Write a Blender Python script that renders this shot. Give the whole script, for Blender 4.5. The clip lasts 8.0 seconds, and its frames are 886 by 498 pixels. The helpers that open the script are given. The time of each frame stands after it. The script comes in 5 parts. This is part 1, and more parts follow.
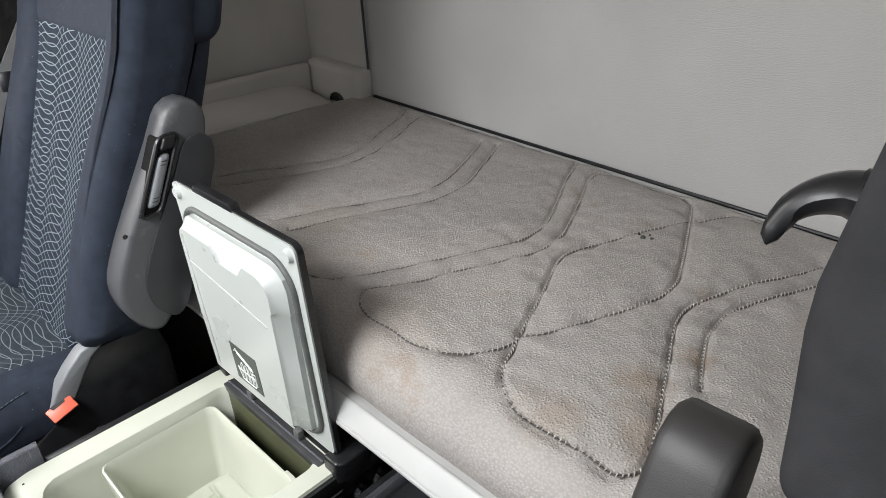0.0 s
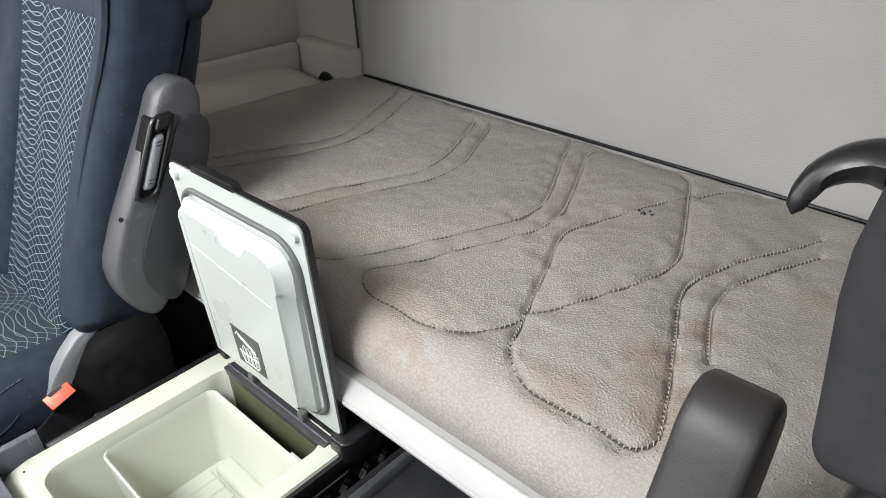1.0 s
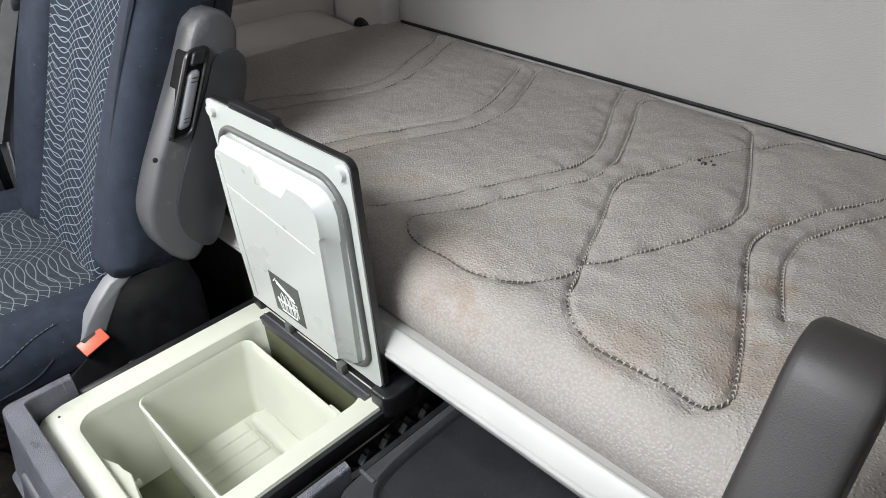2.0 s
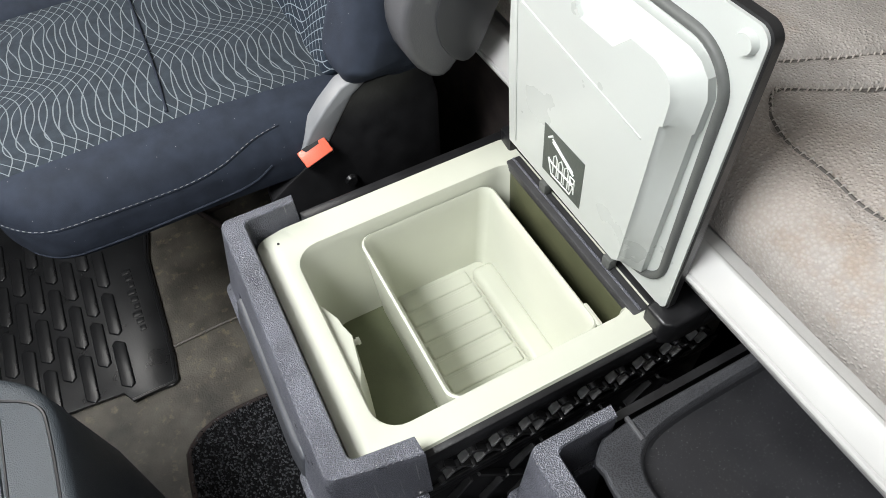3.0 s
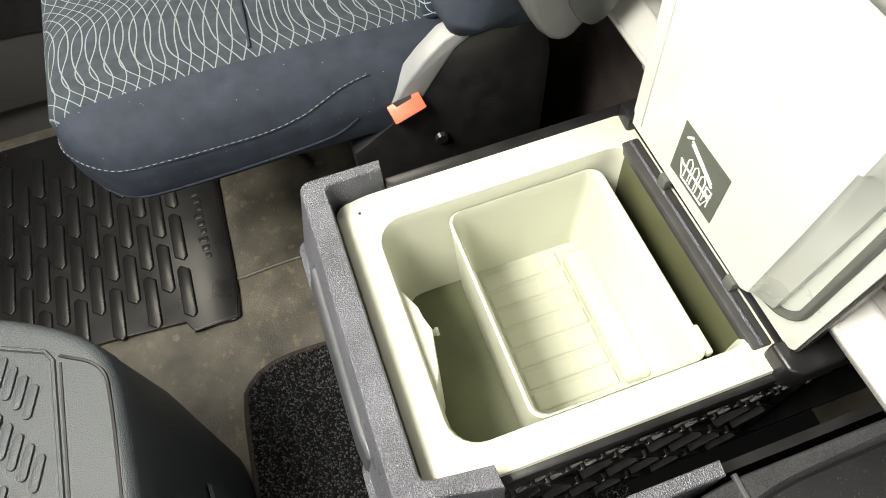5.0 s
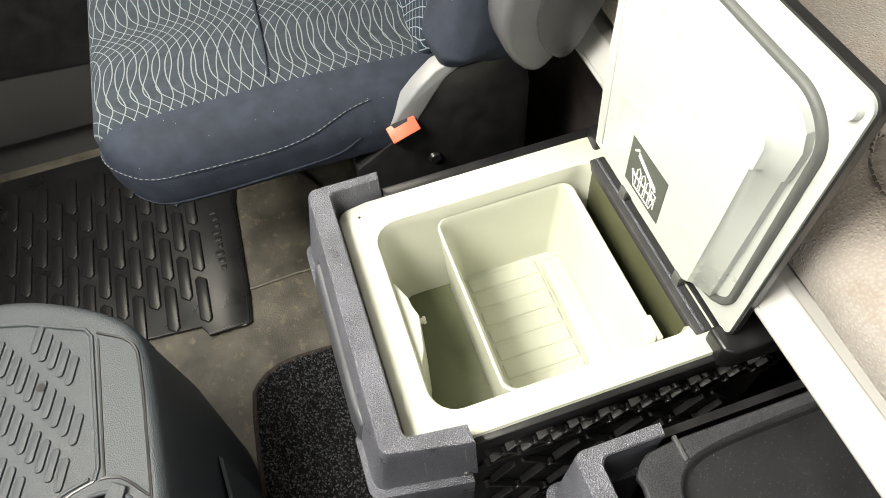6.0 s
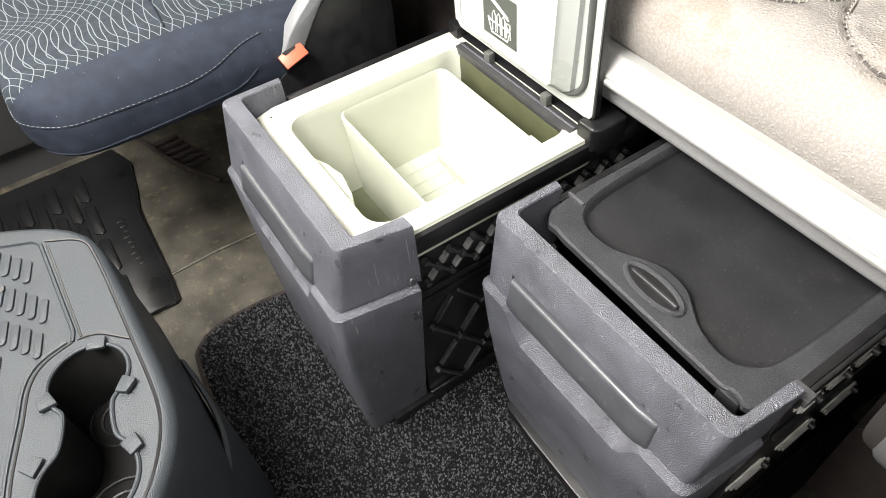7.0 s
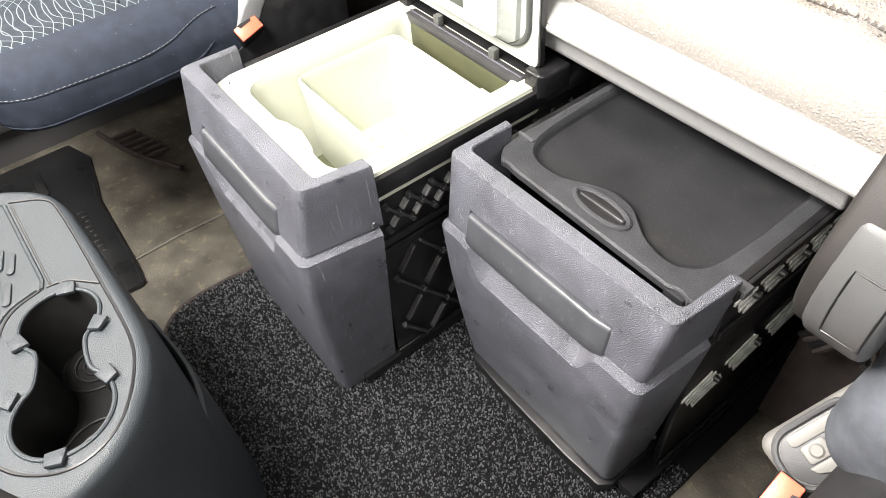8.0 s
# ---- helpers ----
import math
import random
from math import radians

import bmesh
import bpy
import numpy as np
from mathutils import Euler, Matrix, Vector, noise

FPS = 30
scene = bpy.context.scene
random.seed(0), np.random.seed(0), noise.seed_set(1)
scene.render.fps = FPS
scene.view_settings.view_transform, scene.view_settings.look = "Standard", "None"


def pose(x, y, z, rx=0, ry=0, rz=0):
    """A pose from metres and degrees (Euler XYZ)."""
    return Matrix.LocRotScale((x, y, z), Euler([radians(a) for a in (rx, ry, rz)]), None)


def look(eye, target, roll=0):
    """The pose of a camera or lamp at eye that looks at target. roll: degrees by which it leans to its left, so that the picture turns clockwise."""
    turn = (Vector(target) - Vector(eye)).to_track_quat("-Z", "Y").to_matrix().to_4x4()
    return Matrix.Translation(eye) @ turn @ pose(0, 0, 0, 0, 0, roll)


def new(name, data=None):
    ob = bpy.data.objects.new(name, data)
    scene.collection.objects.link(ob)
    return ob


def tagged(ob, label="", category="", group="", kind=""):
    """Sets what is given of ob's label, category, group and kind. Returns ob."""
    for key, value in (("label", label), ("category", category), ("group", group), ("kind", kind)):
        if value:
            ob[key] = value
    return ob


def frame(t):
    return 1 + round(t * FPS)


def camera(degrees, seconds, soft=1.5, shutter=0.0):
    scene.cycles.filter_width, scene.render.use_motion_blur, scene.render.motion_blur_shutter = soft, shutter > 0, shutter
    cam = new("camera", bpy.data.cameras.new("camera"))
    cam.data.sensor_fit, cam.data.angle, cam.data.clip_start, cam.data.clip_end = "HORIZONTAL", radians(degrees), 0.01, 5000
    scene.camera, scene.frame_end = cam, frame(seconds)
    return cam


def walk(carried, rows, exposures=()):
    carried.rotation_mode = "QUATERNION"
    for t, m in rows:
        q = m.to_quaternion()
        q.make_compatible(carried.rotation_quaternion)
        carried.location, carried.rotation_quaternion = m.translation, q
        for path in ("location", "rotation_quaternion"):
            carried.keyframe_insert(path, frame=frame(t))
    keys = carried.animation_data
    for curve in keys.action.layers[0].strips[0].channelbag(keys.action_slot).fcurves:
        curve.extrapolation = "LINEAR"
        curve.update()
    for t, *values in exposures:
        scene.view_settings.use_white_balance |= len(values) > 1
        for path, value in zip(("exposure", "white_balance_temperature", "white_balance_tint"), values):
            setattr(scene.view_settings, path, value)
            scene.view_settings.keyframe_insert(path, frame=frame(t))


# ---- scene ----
cam = camera(66.7, 8.0, soft=0.4)
PATH = [
    (0, (0.696, -0.088, 1.347), (-0.554, 1.127, 0.366), -2.5),
    (0.5, (0.68, -0.108, 1.36), (-0.544, 1.115, 0.356), -2.6),
    (1, (0.669, -0.109, 1.339), (-0.527, 1.121, 0.311), -2.5),
    (1.2, (0.669, -0.103, 1.327), (-0.521, 1.129, 0.295), -2.7),
    (2.3, (0.543, -0.115, 1.242), (-0.686, 0.882, 0.018), -2.9),
    (2.5, (0.476, -0.106, 1.215), (-0.788, 0.706, -0.106), -3.4),
    (3, (0.268, -0.071, 1.219), (-0.848, 0.415, -0.369), -4.9),
    (3.5, (0.148, -0.078, 1.225), (-0.83, 0.313, -0.475), -6.1),
    (4, (0.126, -0.078, 1.205), (-0.866, 0.221, -0.506), -6.3),
    (4.5, (0.12, -0.069, 1.194), (-0.856, 0.195, -0.531), -6.1),
    (4.7, (0.121, -0.067, 1.195), (-0.852, 0.183, -0.534), -6.4),
    (5.8, (0.177, -0.053, 1.257), (-0.84, 0.177, -0.45), -6.8),
    (6, (0.241, -0.067, 1.274), (-0.843, 0.188, -0.388), -6.2),
    (6.2, (0.309, -0.1, 1.264), (-0.869, 0.198, -0.324), -7.0),
    (6.5, (0.418, -0.161, 1.238), (-0.812, 0.292, -0.273), -6.1),
    (6.8, (0.502, -0.227, 1.203), (-0.687, 0.313, -0.312), -5.9),
    (7, (0.557, -0.267, 1.172), (-0.582, 0.379, -0.34), -5.7),
    (7.5, (0.634, -0.327, 1.137), (-0.455, 0.362, -0.392), -5.4),
    (8, (0.649, -0.327, 1.129), (-0.46, 0.425, -0.355), -5.3),
]
EXPOSURES = [(0.0, -0.98, 6230, 10), (1.0, -0.8, 6250, 10), (2.5, -0.95, 6180, 10), (3.5, -0.65, 6680, 8), (4.5, -0.3, 7250, 6), (6.0, -0.33, 7150, 7), (6.5, -0.2, 6950, 10), (7.0, -0.05, 6780, 10), (7.5, 0.24, 6850, 11), (8.0, 0.38, 6850, 11)]
walk(cam, [(t, look(eye, target, roll)) for t, eye, target, roll in PATH], EXPOSURES)

# ---- world and daylight ----
world = bpy.data.worlds.new("daylight")
world.use_nodes = True
scene.world = world
wn, wl = world.node_tree.nodes, world.node_tree.links
sky = wn.new("ShaderNodeTexSky")
sky.sky_type, sky.sun_disc = "NISHITA", False
sky.sun_elevation, sky.sun_rotation = radians(28), radians(224)
wn["Background"].inputs["Strength"].default_value = 0.12
wl.new(sky.outputs["Color"], wn["Background"].inputs["Color"])


def lamp(name, kind, energy, m, colour=(1, 1, 1), size=(1, 1), angle=0.0):
    data = bpy.data.lights.new(name, kind)
    data.energy, data.color = energy, colour
    if kind == "AREA":
        data.shape, data.size, data.size_y = "RECTANGLE", size[0], size[1]
    else:
        data.angle = angle
    ob = new(name, data)
    ob.matrix_world = m
    return ob


lamp("sun", "SUN", 1.6, look((-4.35, -4.5, 3.35), (0, 0, 0)), (1.0, 0.86, 0.76), angle=radians(10))
# skylight that enters by the windscreen, the passenger window and the driver window
lamp("windscreen_skylight", "AREA", 29, look((0.03, -1.36, 1.55), (0.03, 0.2, 0.85)), (1.0, 0.99, 0.97), (1.9, 0.6))
lamp("passenger_window_skylight", "AREA", 20, look((-1.2, -0.45, 1.42), (0.0, 0.1, 0.7)), (1.0, 0.96, 0.9), (0.8, 0.6))
lamp("driver_window_skylight", "AREA", 9.0, look((1.27, -0.42, 1.4), (0.3, 0.0, 0.6)), (1.0, 0.985, 0.96), (0.9, 0.6))
# overhead fill, added to light the upward faces; no such opening is known
lamp("overhead_fill", "AREA", 84, look((-0.05, -0.84, 1.96), (-0.05, -0.6, 0.0)), (1.0, 0.99, 0.975), (0.7, 0.6))


# ---- materials ----
def material(name, base, rough=0.5, metal=0.0, vary=0.15, grain=40.0, bump=0.2, bscale=400.0, kind="noise",
             stain=None, stain_scale=3.0, stain_at=0.55, spec=0.5, dist=0.002, fleck=None, pebble=None):
    """Base colour with two scales of variation, stains and fine relief, in object space (metres)."""
    m = bpy.data.materials.new(name)
    m.use_nodes = True
    n, l = m.node_tree.nodes, m.node_tree.links
    b = n["Principled BSDF"]
    b.inputs["Roughness"].default_value, b.inputs["Metallic"].default_value = rough, metal
    b.inputs["Specular IOR Level"].default_value = spec
    co = n.new("ShaderNodeTexCoord")
    big = n.new("ShaderNodeTexNoise")
    big.inputs["Scale"].default_value, big.inputs["Detail"].default_value = grain, 6
    l.new(co.outputs["Object"], big.inputs["Vector"])
    ramp = n.new("ShaderNodeMapRange")
    ramp.inputs["From Min"].default_value, ramp.inputs["From Max"].default_value = 0.3, 0.7
    ramp.inputs["To Min"].default_value, ramp.inputs["To Max"].default_value = 1 - vary, 1 + vary
    l.new(big.outputs["Fac"], ramp.inputs["Value"])
    mul = n.new("ShaderNodeMix")
    mul.data_type, mul.blend_type = "RGBA", "MULTIPLY"
    mul.inputs["Factor"].default_value = 1.0
    mul.inputs["A"].default_value = (*base, 1)
    comb = n.new("ShaderNodeCombineColor")
    for c in ("Red", "Green", "Blue"):
        l.new(ramp.outputs["Result"], comb.inputs[c])
    l.new(comb.outputs["Color"], mul.inputs["B"])
    colour = mul.outputs["Result"]
    if stain:
        st = n.new("ShaderNodeTexNoise")
        st.inputs["Scale"].default_value, st.inputs["Detail"].default_value = stain_scale, 8
        st.inputs["Roughness"].default_value = 0.65
        l.new(co.outputs["Object"], st.inputs["Vector"])
        sr = n.new("ShaderNodeMapRange")
        sr.inputs["From Min"].default_value, sr.inputs["From Max"].default_value = stain_at, stain_at + 0.2
        sr.inputs["To Max"].default_value = 0.85
        l.new(st.outputs["Fac"], sr.inputs["Value"])
        mx = n.new("ShaderNodeMix")
        mx.data_type = "RGBA"
        l.new(sr.outputs["Result"], mx.inputs["Factor"])
        l.new(colour, mx.inputs["A"])
        mx.inputs["B"].default_value = (*stain, 1)
        colour = mx.outputs["Result"]
    if fleck:
        fl = n.new("ShaderNodeTexVoronoi")
        fl.inputs["Scale"].default_value = fleck[1]
        l.new(co.outputs["Object"], fl.inputs["Vector"])
        fr = n.new("ShaderNodeMapRange")
        fr.inputs["From Min"].default_value, fr.inputs["From Max"].default_value = fleck[2], fleck[2] * 0.6
        l.new(fl.outputs["Distance"], fr.inputs["Value"])
        fx = n.new("ShaderNodeMix")
        fx.data_type = "RGBA"
        l.new(fr.outputs["Result"], fx.inputs["Factor"])
        l.new(colour, fx.inputs["A"])
        fx.inputs["B"].default_value = (*fleck[0], 1)
        colour = fx.outputs["Result"]
    l.new(colour, b.inputs["Base Color"])
    rr_ = n.new("ShaderNodeMapRange")
    rr_.inputs["To Min"].default_value, rr_.inputs["To Max"].default_value = max(rough - 0.1, 0.05), min(rough + 0.1, 1)
    l.new(big.outputs["Fac"], rr_.inputs["Value"])
    l.new(rr_.outputs["Result"], b.inputs["Roughness"])
    if bump:
        if kind == "terry":
            t = n.new("ShaderNodeTexVoronoi")
            t.feature, src = "SMOOTH_F1", "Distance"
            t.inputs["Randomness"].default_value = 0.9
        elif kind in ("leather", "tuft"):
            t = n.new("ShaderNodeTexVoronoi")
            t.feature = "F1"
            src = "Distance"
        else:
            t = n.new("ShaderNodeTexNoise")
            t.inputs["Detail"].default_value = 4
            src = "Fac"
        t.inputs["Scale"].default_value = bscale
        l.new(co.outputs["Object"], t.inputs["Vector"])
        bp = n.new("ShaderNodeBump")
        bp.inputs["Strength"].default_value, bp.inputs["Distance"].default_value = bump, dist
        height = t.outputs[src]
        if kind == "tuft":
            # sparse tufts over a fine nap
            tr = n.new("ShaderNodeMapRange")
            tr.inputs["From Min"].default_value, tr.inputs["From Max"].default_value = 0.12, 0.5
            tr.inputs["To Min"].default_value, tr.inputs["To Max"].default_value = 1.0, 0.0
            l.new(height, tr.inputs["Value"])
            nap = n.new("ShaderNodeTexNoise")
            nap.inputs["Scale"].default_value, nap.inputs["Detail"].default_value = bscale * 1.3, 3
            l.new(co.outputs["Object"], nap.inputs["Vector"])
            both = n.new("ShaderNodeMath")
            both.operation = "ADD"
            l.new(tr.outputs["Result"], both.inputs[0])
            l.new(nap.outputs["Fac"], both.inputs[1])
            height = both.outputs[0]
        l.new(height, bp.inputs["Height"])
        if pebble:
            # relief shading put into the colour: crests paler, valleys darker
            pr = n.new("ShaderNodeMapRange")
            pr.inputs["From Min"].default_value, pr.inputs["From Max"].default_value = 0.15, 0.75
            pr.inputs["To Min"].default_value, pr.inputs["To Max"].default_value = pebble[0], pebble[1]
            l.new(t.outputs[src], pr.inputs["Value"])
            pv = n.new("ShaderNodeVectorMath")
            pv.operation = "SCALE"
            l.new(colour, pv.inputs[0])
            l.new(pr.outputs["Result"], pv.inputs["Scale"])
            l.new(pv.outputs["Vector"], b.inputs["Base Color"])
        l.new(bp.outputs["Normal"], b.inputs["Normal"])
    return m


def woven(name, ground, thread, ux, vx, pitch=0.021, wave=0.17, swing=0.011, shear=0.35, bow=0.0, start=0.0):
    """Seat cloth with two families of pale threads that swing against each other."""
    m = material(name, ground, 0.9, vary=0.25, grain=60, bump=0.5, bscale=900, dist=0.001, spec=0.2)
    n, l = m.node_tree.nodes, m.node_tree.links
    b = n["Principled BSDF"]
    old = b.inputs["Base Color"].links[0].from_socket
    co = n.new("ShaderNodeTexCoord")
    sep = n.new("ShaderNodeSeparateXYZ")
    l.new(co.outputs["Object"], sep.inputs[0])

    def op(kind, a, c=None, d=None):
        node = n.new("ShaderNodeMath")
        node.operation = kind
        for i, v in enumerate((a, c, d)):
            if v is None:
                continue
            if isinstance(v, (int, float)):
                node.inputs[i].default_value = v
            else:
                l.new(v, node.inputs[i])
        return node.outputs[0]

    u, v = sep.outputs[ux], sep.outputs[vx]
    lines = None
    for sign, phase, lean in ((1, 0.0, 1.05), (-1, 0.9, -1.0)):
        s1 = op("SINE", op("MULTIPLY_ADD", v, 2 * math.pi / wave, phase))
        s2 = op("SINE", op("MULTIPLY_ADD", v, 2 * math.pi / (wave * 0.43), phase * 2.3))
        amp = op("MULTIPLY_ADD", op("SINE", op("MULTIPLY", u, 17.0)), 0.45 * swing, swing)
        off = op("MULTIPLY", op("ADD", s1, op("MULTIPLY", s2, 0.1)), op("MULTIPLY", amp, sign))
        rel = op("SUBTRACT", v, start)
        w = op("ADD", op("ADD", u, off), op("ADD", op("MULTIPLY", v, lean * shear), op("MULTIPLY", op("MULTIPLY", rel, rel), lean * bow)))
        f = op("PINGPONG", w, pitch / 2)
        g = op("LESS_THAN", f, 0.00095)
        lines = g if lines is None else op("MAXIMUM", lines, g)
    weave = n.new("ShaderNodeTexNoise")
    weave.inputs["Scale"].default_value = 700
    l.new(co.outputs["Object"], weave.inputs["Vector"])
    fac = op("MULTIPLY", lines, op("MULTIPLY_ADD", weave.outputs["Fac"], 0.9, 0.35))
    mx = n.new("ShaderNodeMix")
    mx.data_type = "RGBA"
    l.new(fac, mx.inputs["Factor"])
    l.new(old, mx.inputs["A"])
    mx.inputs["B"].default_value = (*thread, 1)
    l.new(mx.outputs["Result"], b.inputs["Base Color"])
    return m


CREAM = material("cream_liner_plastic", (0.575, 0.59, 0.5), 0.36, vary=0.03, grain=9, bump=0.04, bscale=300)
WHITE = material("white_lid_plastic", (0.5, 0.525, 0.5), 0.3, vary=0.02, grain=9, bump=0.03, bscale=300)
DARK = material("grained_grey_plastic", (0.102, 0.106, 0.126), 0.31, vary=0.25, grain=22, bump=0.8, bscale=640, kind="leather", dist=0.0016, spec=0.6,
                stain=(0.17, 0.168, 0.166), stain_scale=60, stain_at=0.7, pebble=(0.55, 1.4), fleck=((0.36, 0.36, 0.35), 150, 0.07))
BAR = material("smooth_grey_bar_plastic", (0.065, 0.069, 0.078), 0.34, vary=0.12, grain=30, bump=0.15, bscale=250, stain=(0.19, 0.187, 0.18), stain_scale=45, stain_at=0.64)
TRAYRIM = material("grained_tray_rim_plastic", (0.046, 0.0475, 0.052), 0.4, vary=0.2, grain=20, spec=0.3, bump=0.5, bscale=500, kind="leather", dist=0.001, pebble=(0.65, 1.3),
                   stain=(0.1, 0.098, 0.094), stain_scale=25, stain_at=0.66)
TRAY = material("smooth_tray_field_plastic", (0.022, 0.0225, 0.025), 0.36, vary=0.3, grain=9, bump=0.05, bscale=900, kind="leather", dist=0.0002, spec=0.5,
                stain=(0.045, 0.043, 0.041), stain_scale=14, stain_at=0.6, fleck=((0.3, 0.3, 0.29), 85, 0.04))
BLACK = material("black_plastic", (0.013, 0.013, 0.014), 0.33, vary=0.3, grain=30, bump=0.1, bscale=200, stain=(0.04, 0.038, 0.036), stain_scale=22, stain_at=0.64)
RIB = material("glossy_black_rib_plastic", (0.05, 0.05, 0.052), 0.3, vary=0.2, bump=0.05)
# paler copy of the rib plastic, for ribs whose tops catch the light
LITRIB = material("lit_black_rib_plastic", (0.24, 0.24, 0.24), 0.3, vary=0.3, grain=60, bump=0.05)
HINGE = material("dark_grey_hinge_plastic", (0.05, 0.05, 0.052), 0.4, vary=0.15, grain=30, bump=0.15, bscale=500)
# black ribs given a near-white base: their glint is put into the colour
BUNDLE = material("glinting_rib_plastic", (0.72, 0.72, 0.7), 0.3, vary=0.25, grain=60, bump=0.05)
GASKET = material("grey_rubber_gasket", (0.1, 0.105, 0.1), 0.5, vary=0.1)
LABEL = material("label_grey", (0.07, 0.08, 0.07), 0.45, vary=0.05)
INK = material("label_white_ink", (0.75, 0.78, 0.74), 0.5, vary=0.02, bump=0)
STEEL = material("steel", (0.5, 0.5, 0.5), 0.3, 1.0, vary=0.1)
MATTRESS = material("beige_plush", (0.39, 0.365, 0.339), 0.95, vary=0.06, grain=8, bump=0.8, bscale=235, kind="tuft", dist=0.0013, spec=0.15, pebble=(1.18, 0.91),
                    stain=(0.33, 0.24, 0.16), stain_scale=7, stain_at=0.615)
STITCH = material("beige_stitch_cord", (0.42, 0.39, 0.355), 0.9, vary=0.2)
SEAMSHADE = material("seam_shade", (0.13, 0.12, 0.11), 0.9, vary=0.2)
WALLV = material("pale_grey_vinyl", (0.5, 0.488, 0.468), 0.55, vary=0.08, grain=3, bump=0.8, bscale=420, dist=0.0016, fleck=((0.16, 0.13, 0.11), 3.4, 0.011),
                 stain=(0.46, 0.43, 0.38), stain_scale=2.0, stain_at=0.62)
LINING = material("brown_grey_side_lining", (0.5, 0.475, 0.445), 0.7, vary=0.08, grain=5, bump=0.25, bscale=600, dist=0.001)
RAIL = material("pale_rail_plastic", (0.47, 0.47, 0.455), 0.4, vary=0.04, grain=12, bump=0.05)
GREYP = material("mid_grey_plastic", (0.034, 0.041, 0.0475), 0.46, vary=0.1, grain=12, bump=0.5, bscale=700, kind="leather", dist=0.001,
                 stain=(0.085, 0.086, 0.085), stain_scale=30, stain_at=0.68, pebble=(0.86, 1.14))
ARMG = material("armrest_grey_plastic", (0.08, 0.081, 0.086), 0.42, vary=0.1, grain=15, bump=0.2, bscale=500, kind="leather", dist=0.0008,
                stain=(0.22, 0.22, 0.215), stain_scale=10, stain_at=0.6)
ARMP = material("charcoal_armrest_panel", (0.033, 0.034, 0.037), 0.38, vary=0.1, grain=15, bump=0.15, bscale=700, kind="leather", dist=0.0005)
HEADER = material("grey_header_plastic", (0.28, 0.28, 0.28), 0.45, vary=0.05, grain=14, bump=0.4, bscale=800, kind="leather", dist=0.0008, pebble=(0.75, 1.25))
ARML = material("mid_grey_arm_cover", (0.088, 0.09, 0.092), 0.42, vary=0.1, grain=14, bump=0.2, bscale=800, kind="leather", dist=0.0006)
ARMD = material("brown_black_soft_plastic", (0.027, 0.025, 0.024), 0.45, vary=0.1, grain=12, bump=0.2, bscale=900, kind="leather", dist=0.0005)
CLOTHD = material("charcoal_seat_cloth", (0.027, 0.027, 0.029), 0.9, vary=0.2, grain=35, bump=0.4, bscale=1100, dist=0.001, spec=0.2)
CLOTHG = material("worn_blue_grey_cloth", (0.085, 0.093, 0.108), 0.9, vary=0.25, grain=30, bump=0.5, bscale=500, dist=0.001, spec=0.2, stain=(0.13, 0.13, 0.13), stain_scale=60, stain_at=0.68)
BLUE = material("navy_seat_cloth", (0.022, 0.028, 0.042), 0.8, vary=0.25, grain=35, bump=0.5, bscale=1100, dist=0.001, spec=0.25,
                fleck=((0.35, 0.35, 0.35), 75, 0.045))
CLOTHC = woven("patterned_cloth_cushion", (0.033, 0.041, 0.051), (0.2, 0.225, 0.24), "Y", "X", pitch=0.0195, wave=0.21, swing=0.016)
CLOTHB = woven("patterned_cloth_back", (0.017, 0.025, 0.038), (0.27, 0.31, 0.34), "Z", "X", pitch=0.018, wave=0.115, swing=0.0075, shear=0.0, bow=1.5, start=-0.13)
FLOORM = material("dirty_brown_vinyl", (0.074, 0.067, 0.054), 0.5, vary=0.55, grain=13, bump=0.6, bscale=260, dist=0.002,
                  stain=(0.22, 0.178, 0.115), stain_scale=42, stain_at=0.56)
RUBBER = material("black_rubber", (0.01, 0.0103, 0.011), 0.3, vary=0.3, grain=14, bump=0.15, bscale=300, stain=(0.06, 0.055, 0.048), stain_scale=10, stain_at=0.6)
PILE = material("carpet_loops", (0.02, 0.02, 0.022), 0.95, vary=0.3, bump=0.3, bscale=900, spec=0.1)
PANELG = material("pale_control_plastic", (0.23, 0.226, 0.214), 0.5, vary=0.06, grain=14, bump=0.3, bscale=600, kind="leather", dist=0.0006, stain=(0.2, 0.18, 0.15), stain_scale=20, stain_at=0.62)
JACKET = material("black_nylon", (0.016, 0.015, 0.015), 0.4, vary=0.2, grain=20, bump=0.3, bscale=40, dist=0.01)
# tub floor and rear slot: the tub's shade is put into these olives
OLIVE = material("olive_grime_and_shade", (0.135, 0.148, 0.088), 0.5, vary=0.25, grain=12, bump=0.2, stain=(0.14, 0.115, 0.06), stain_scale=9, stain_at=0.64)
OLIVED = material("olive_slot_shade", (0.075, 0.08, 0.042), 0.5, vary=0.2, grain=12)
MATTE = material("matte_black_trim", (0.012, 0.012, 0.012), 0.95, vary=0.2, bump=0.1, spec=0.1)
TRIMG = material("pale_grey_shield_trim", (0.2, 0.208, 0.218), 0.36, vary=0.08, grain=18, bump=0.2, bscale=700, kind="leather", dist=0.0005,
                 stain=(0.1, 0.1, 0.1), stain_scale=16, stain_at=0.64)
PALET = material("pale_seat_thread", (0.17, 0.175, 0.185), 0.9, vary=0.3)
RED = material("red_button_plastic", (0.85, 0.16, 0.09), 0.35, vary=0.05)
BELT = material("grey_belt_webbing", (0.2, 0.2, 0.2), 0.8, vary=0.1, bump=0.5, bscale=900)
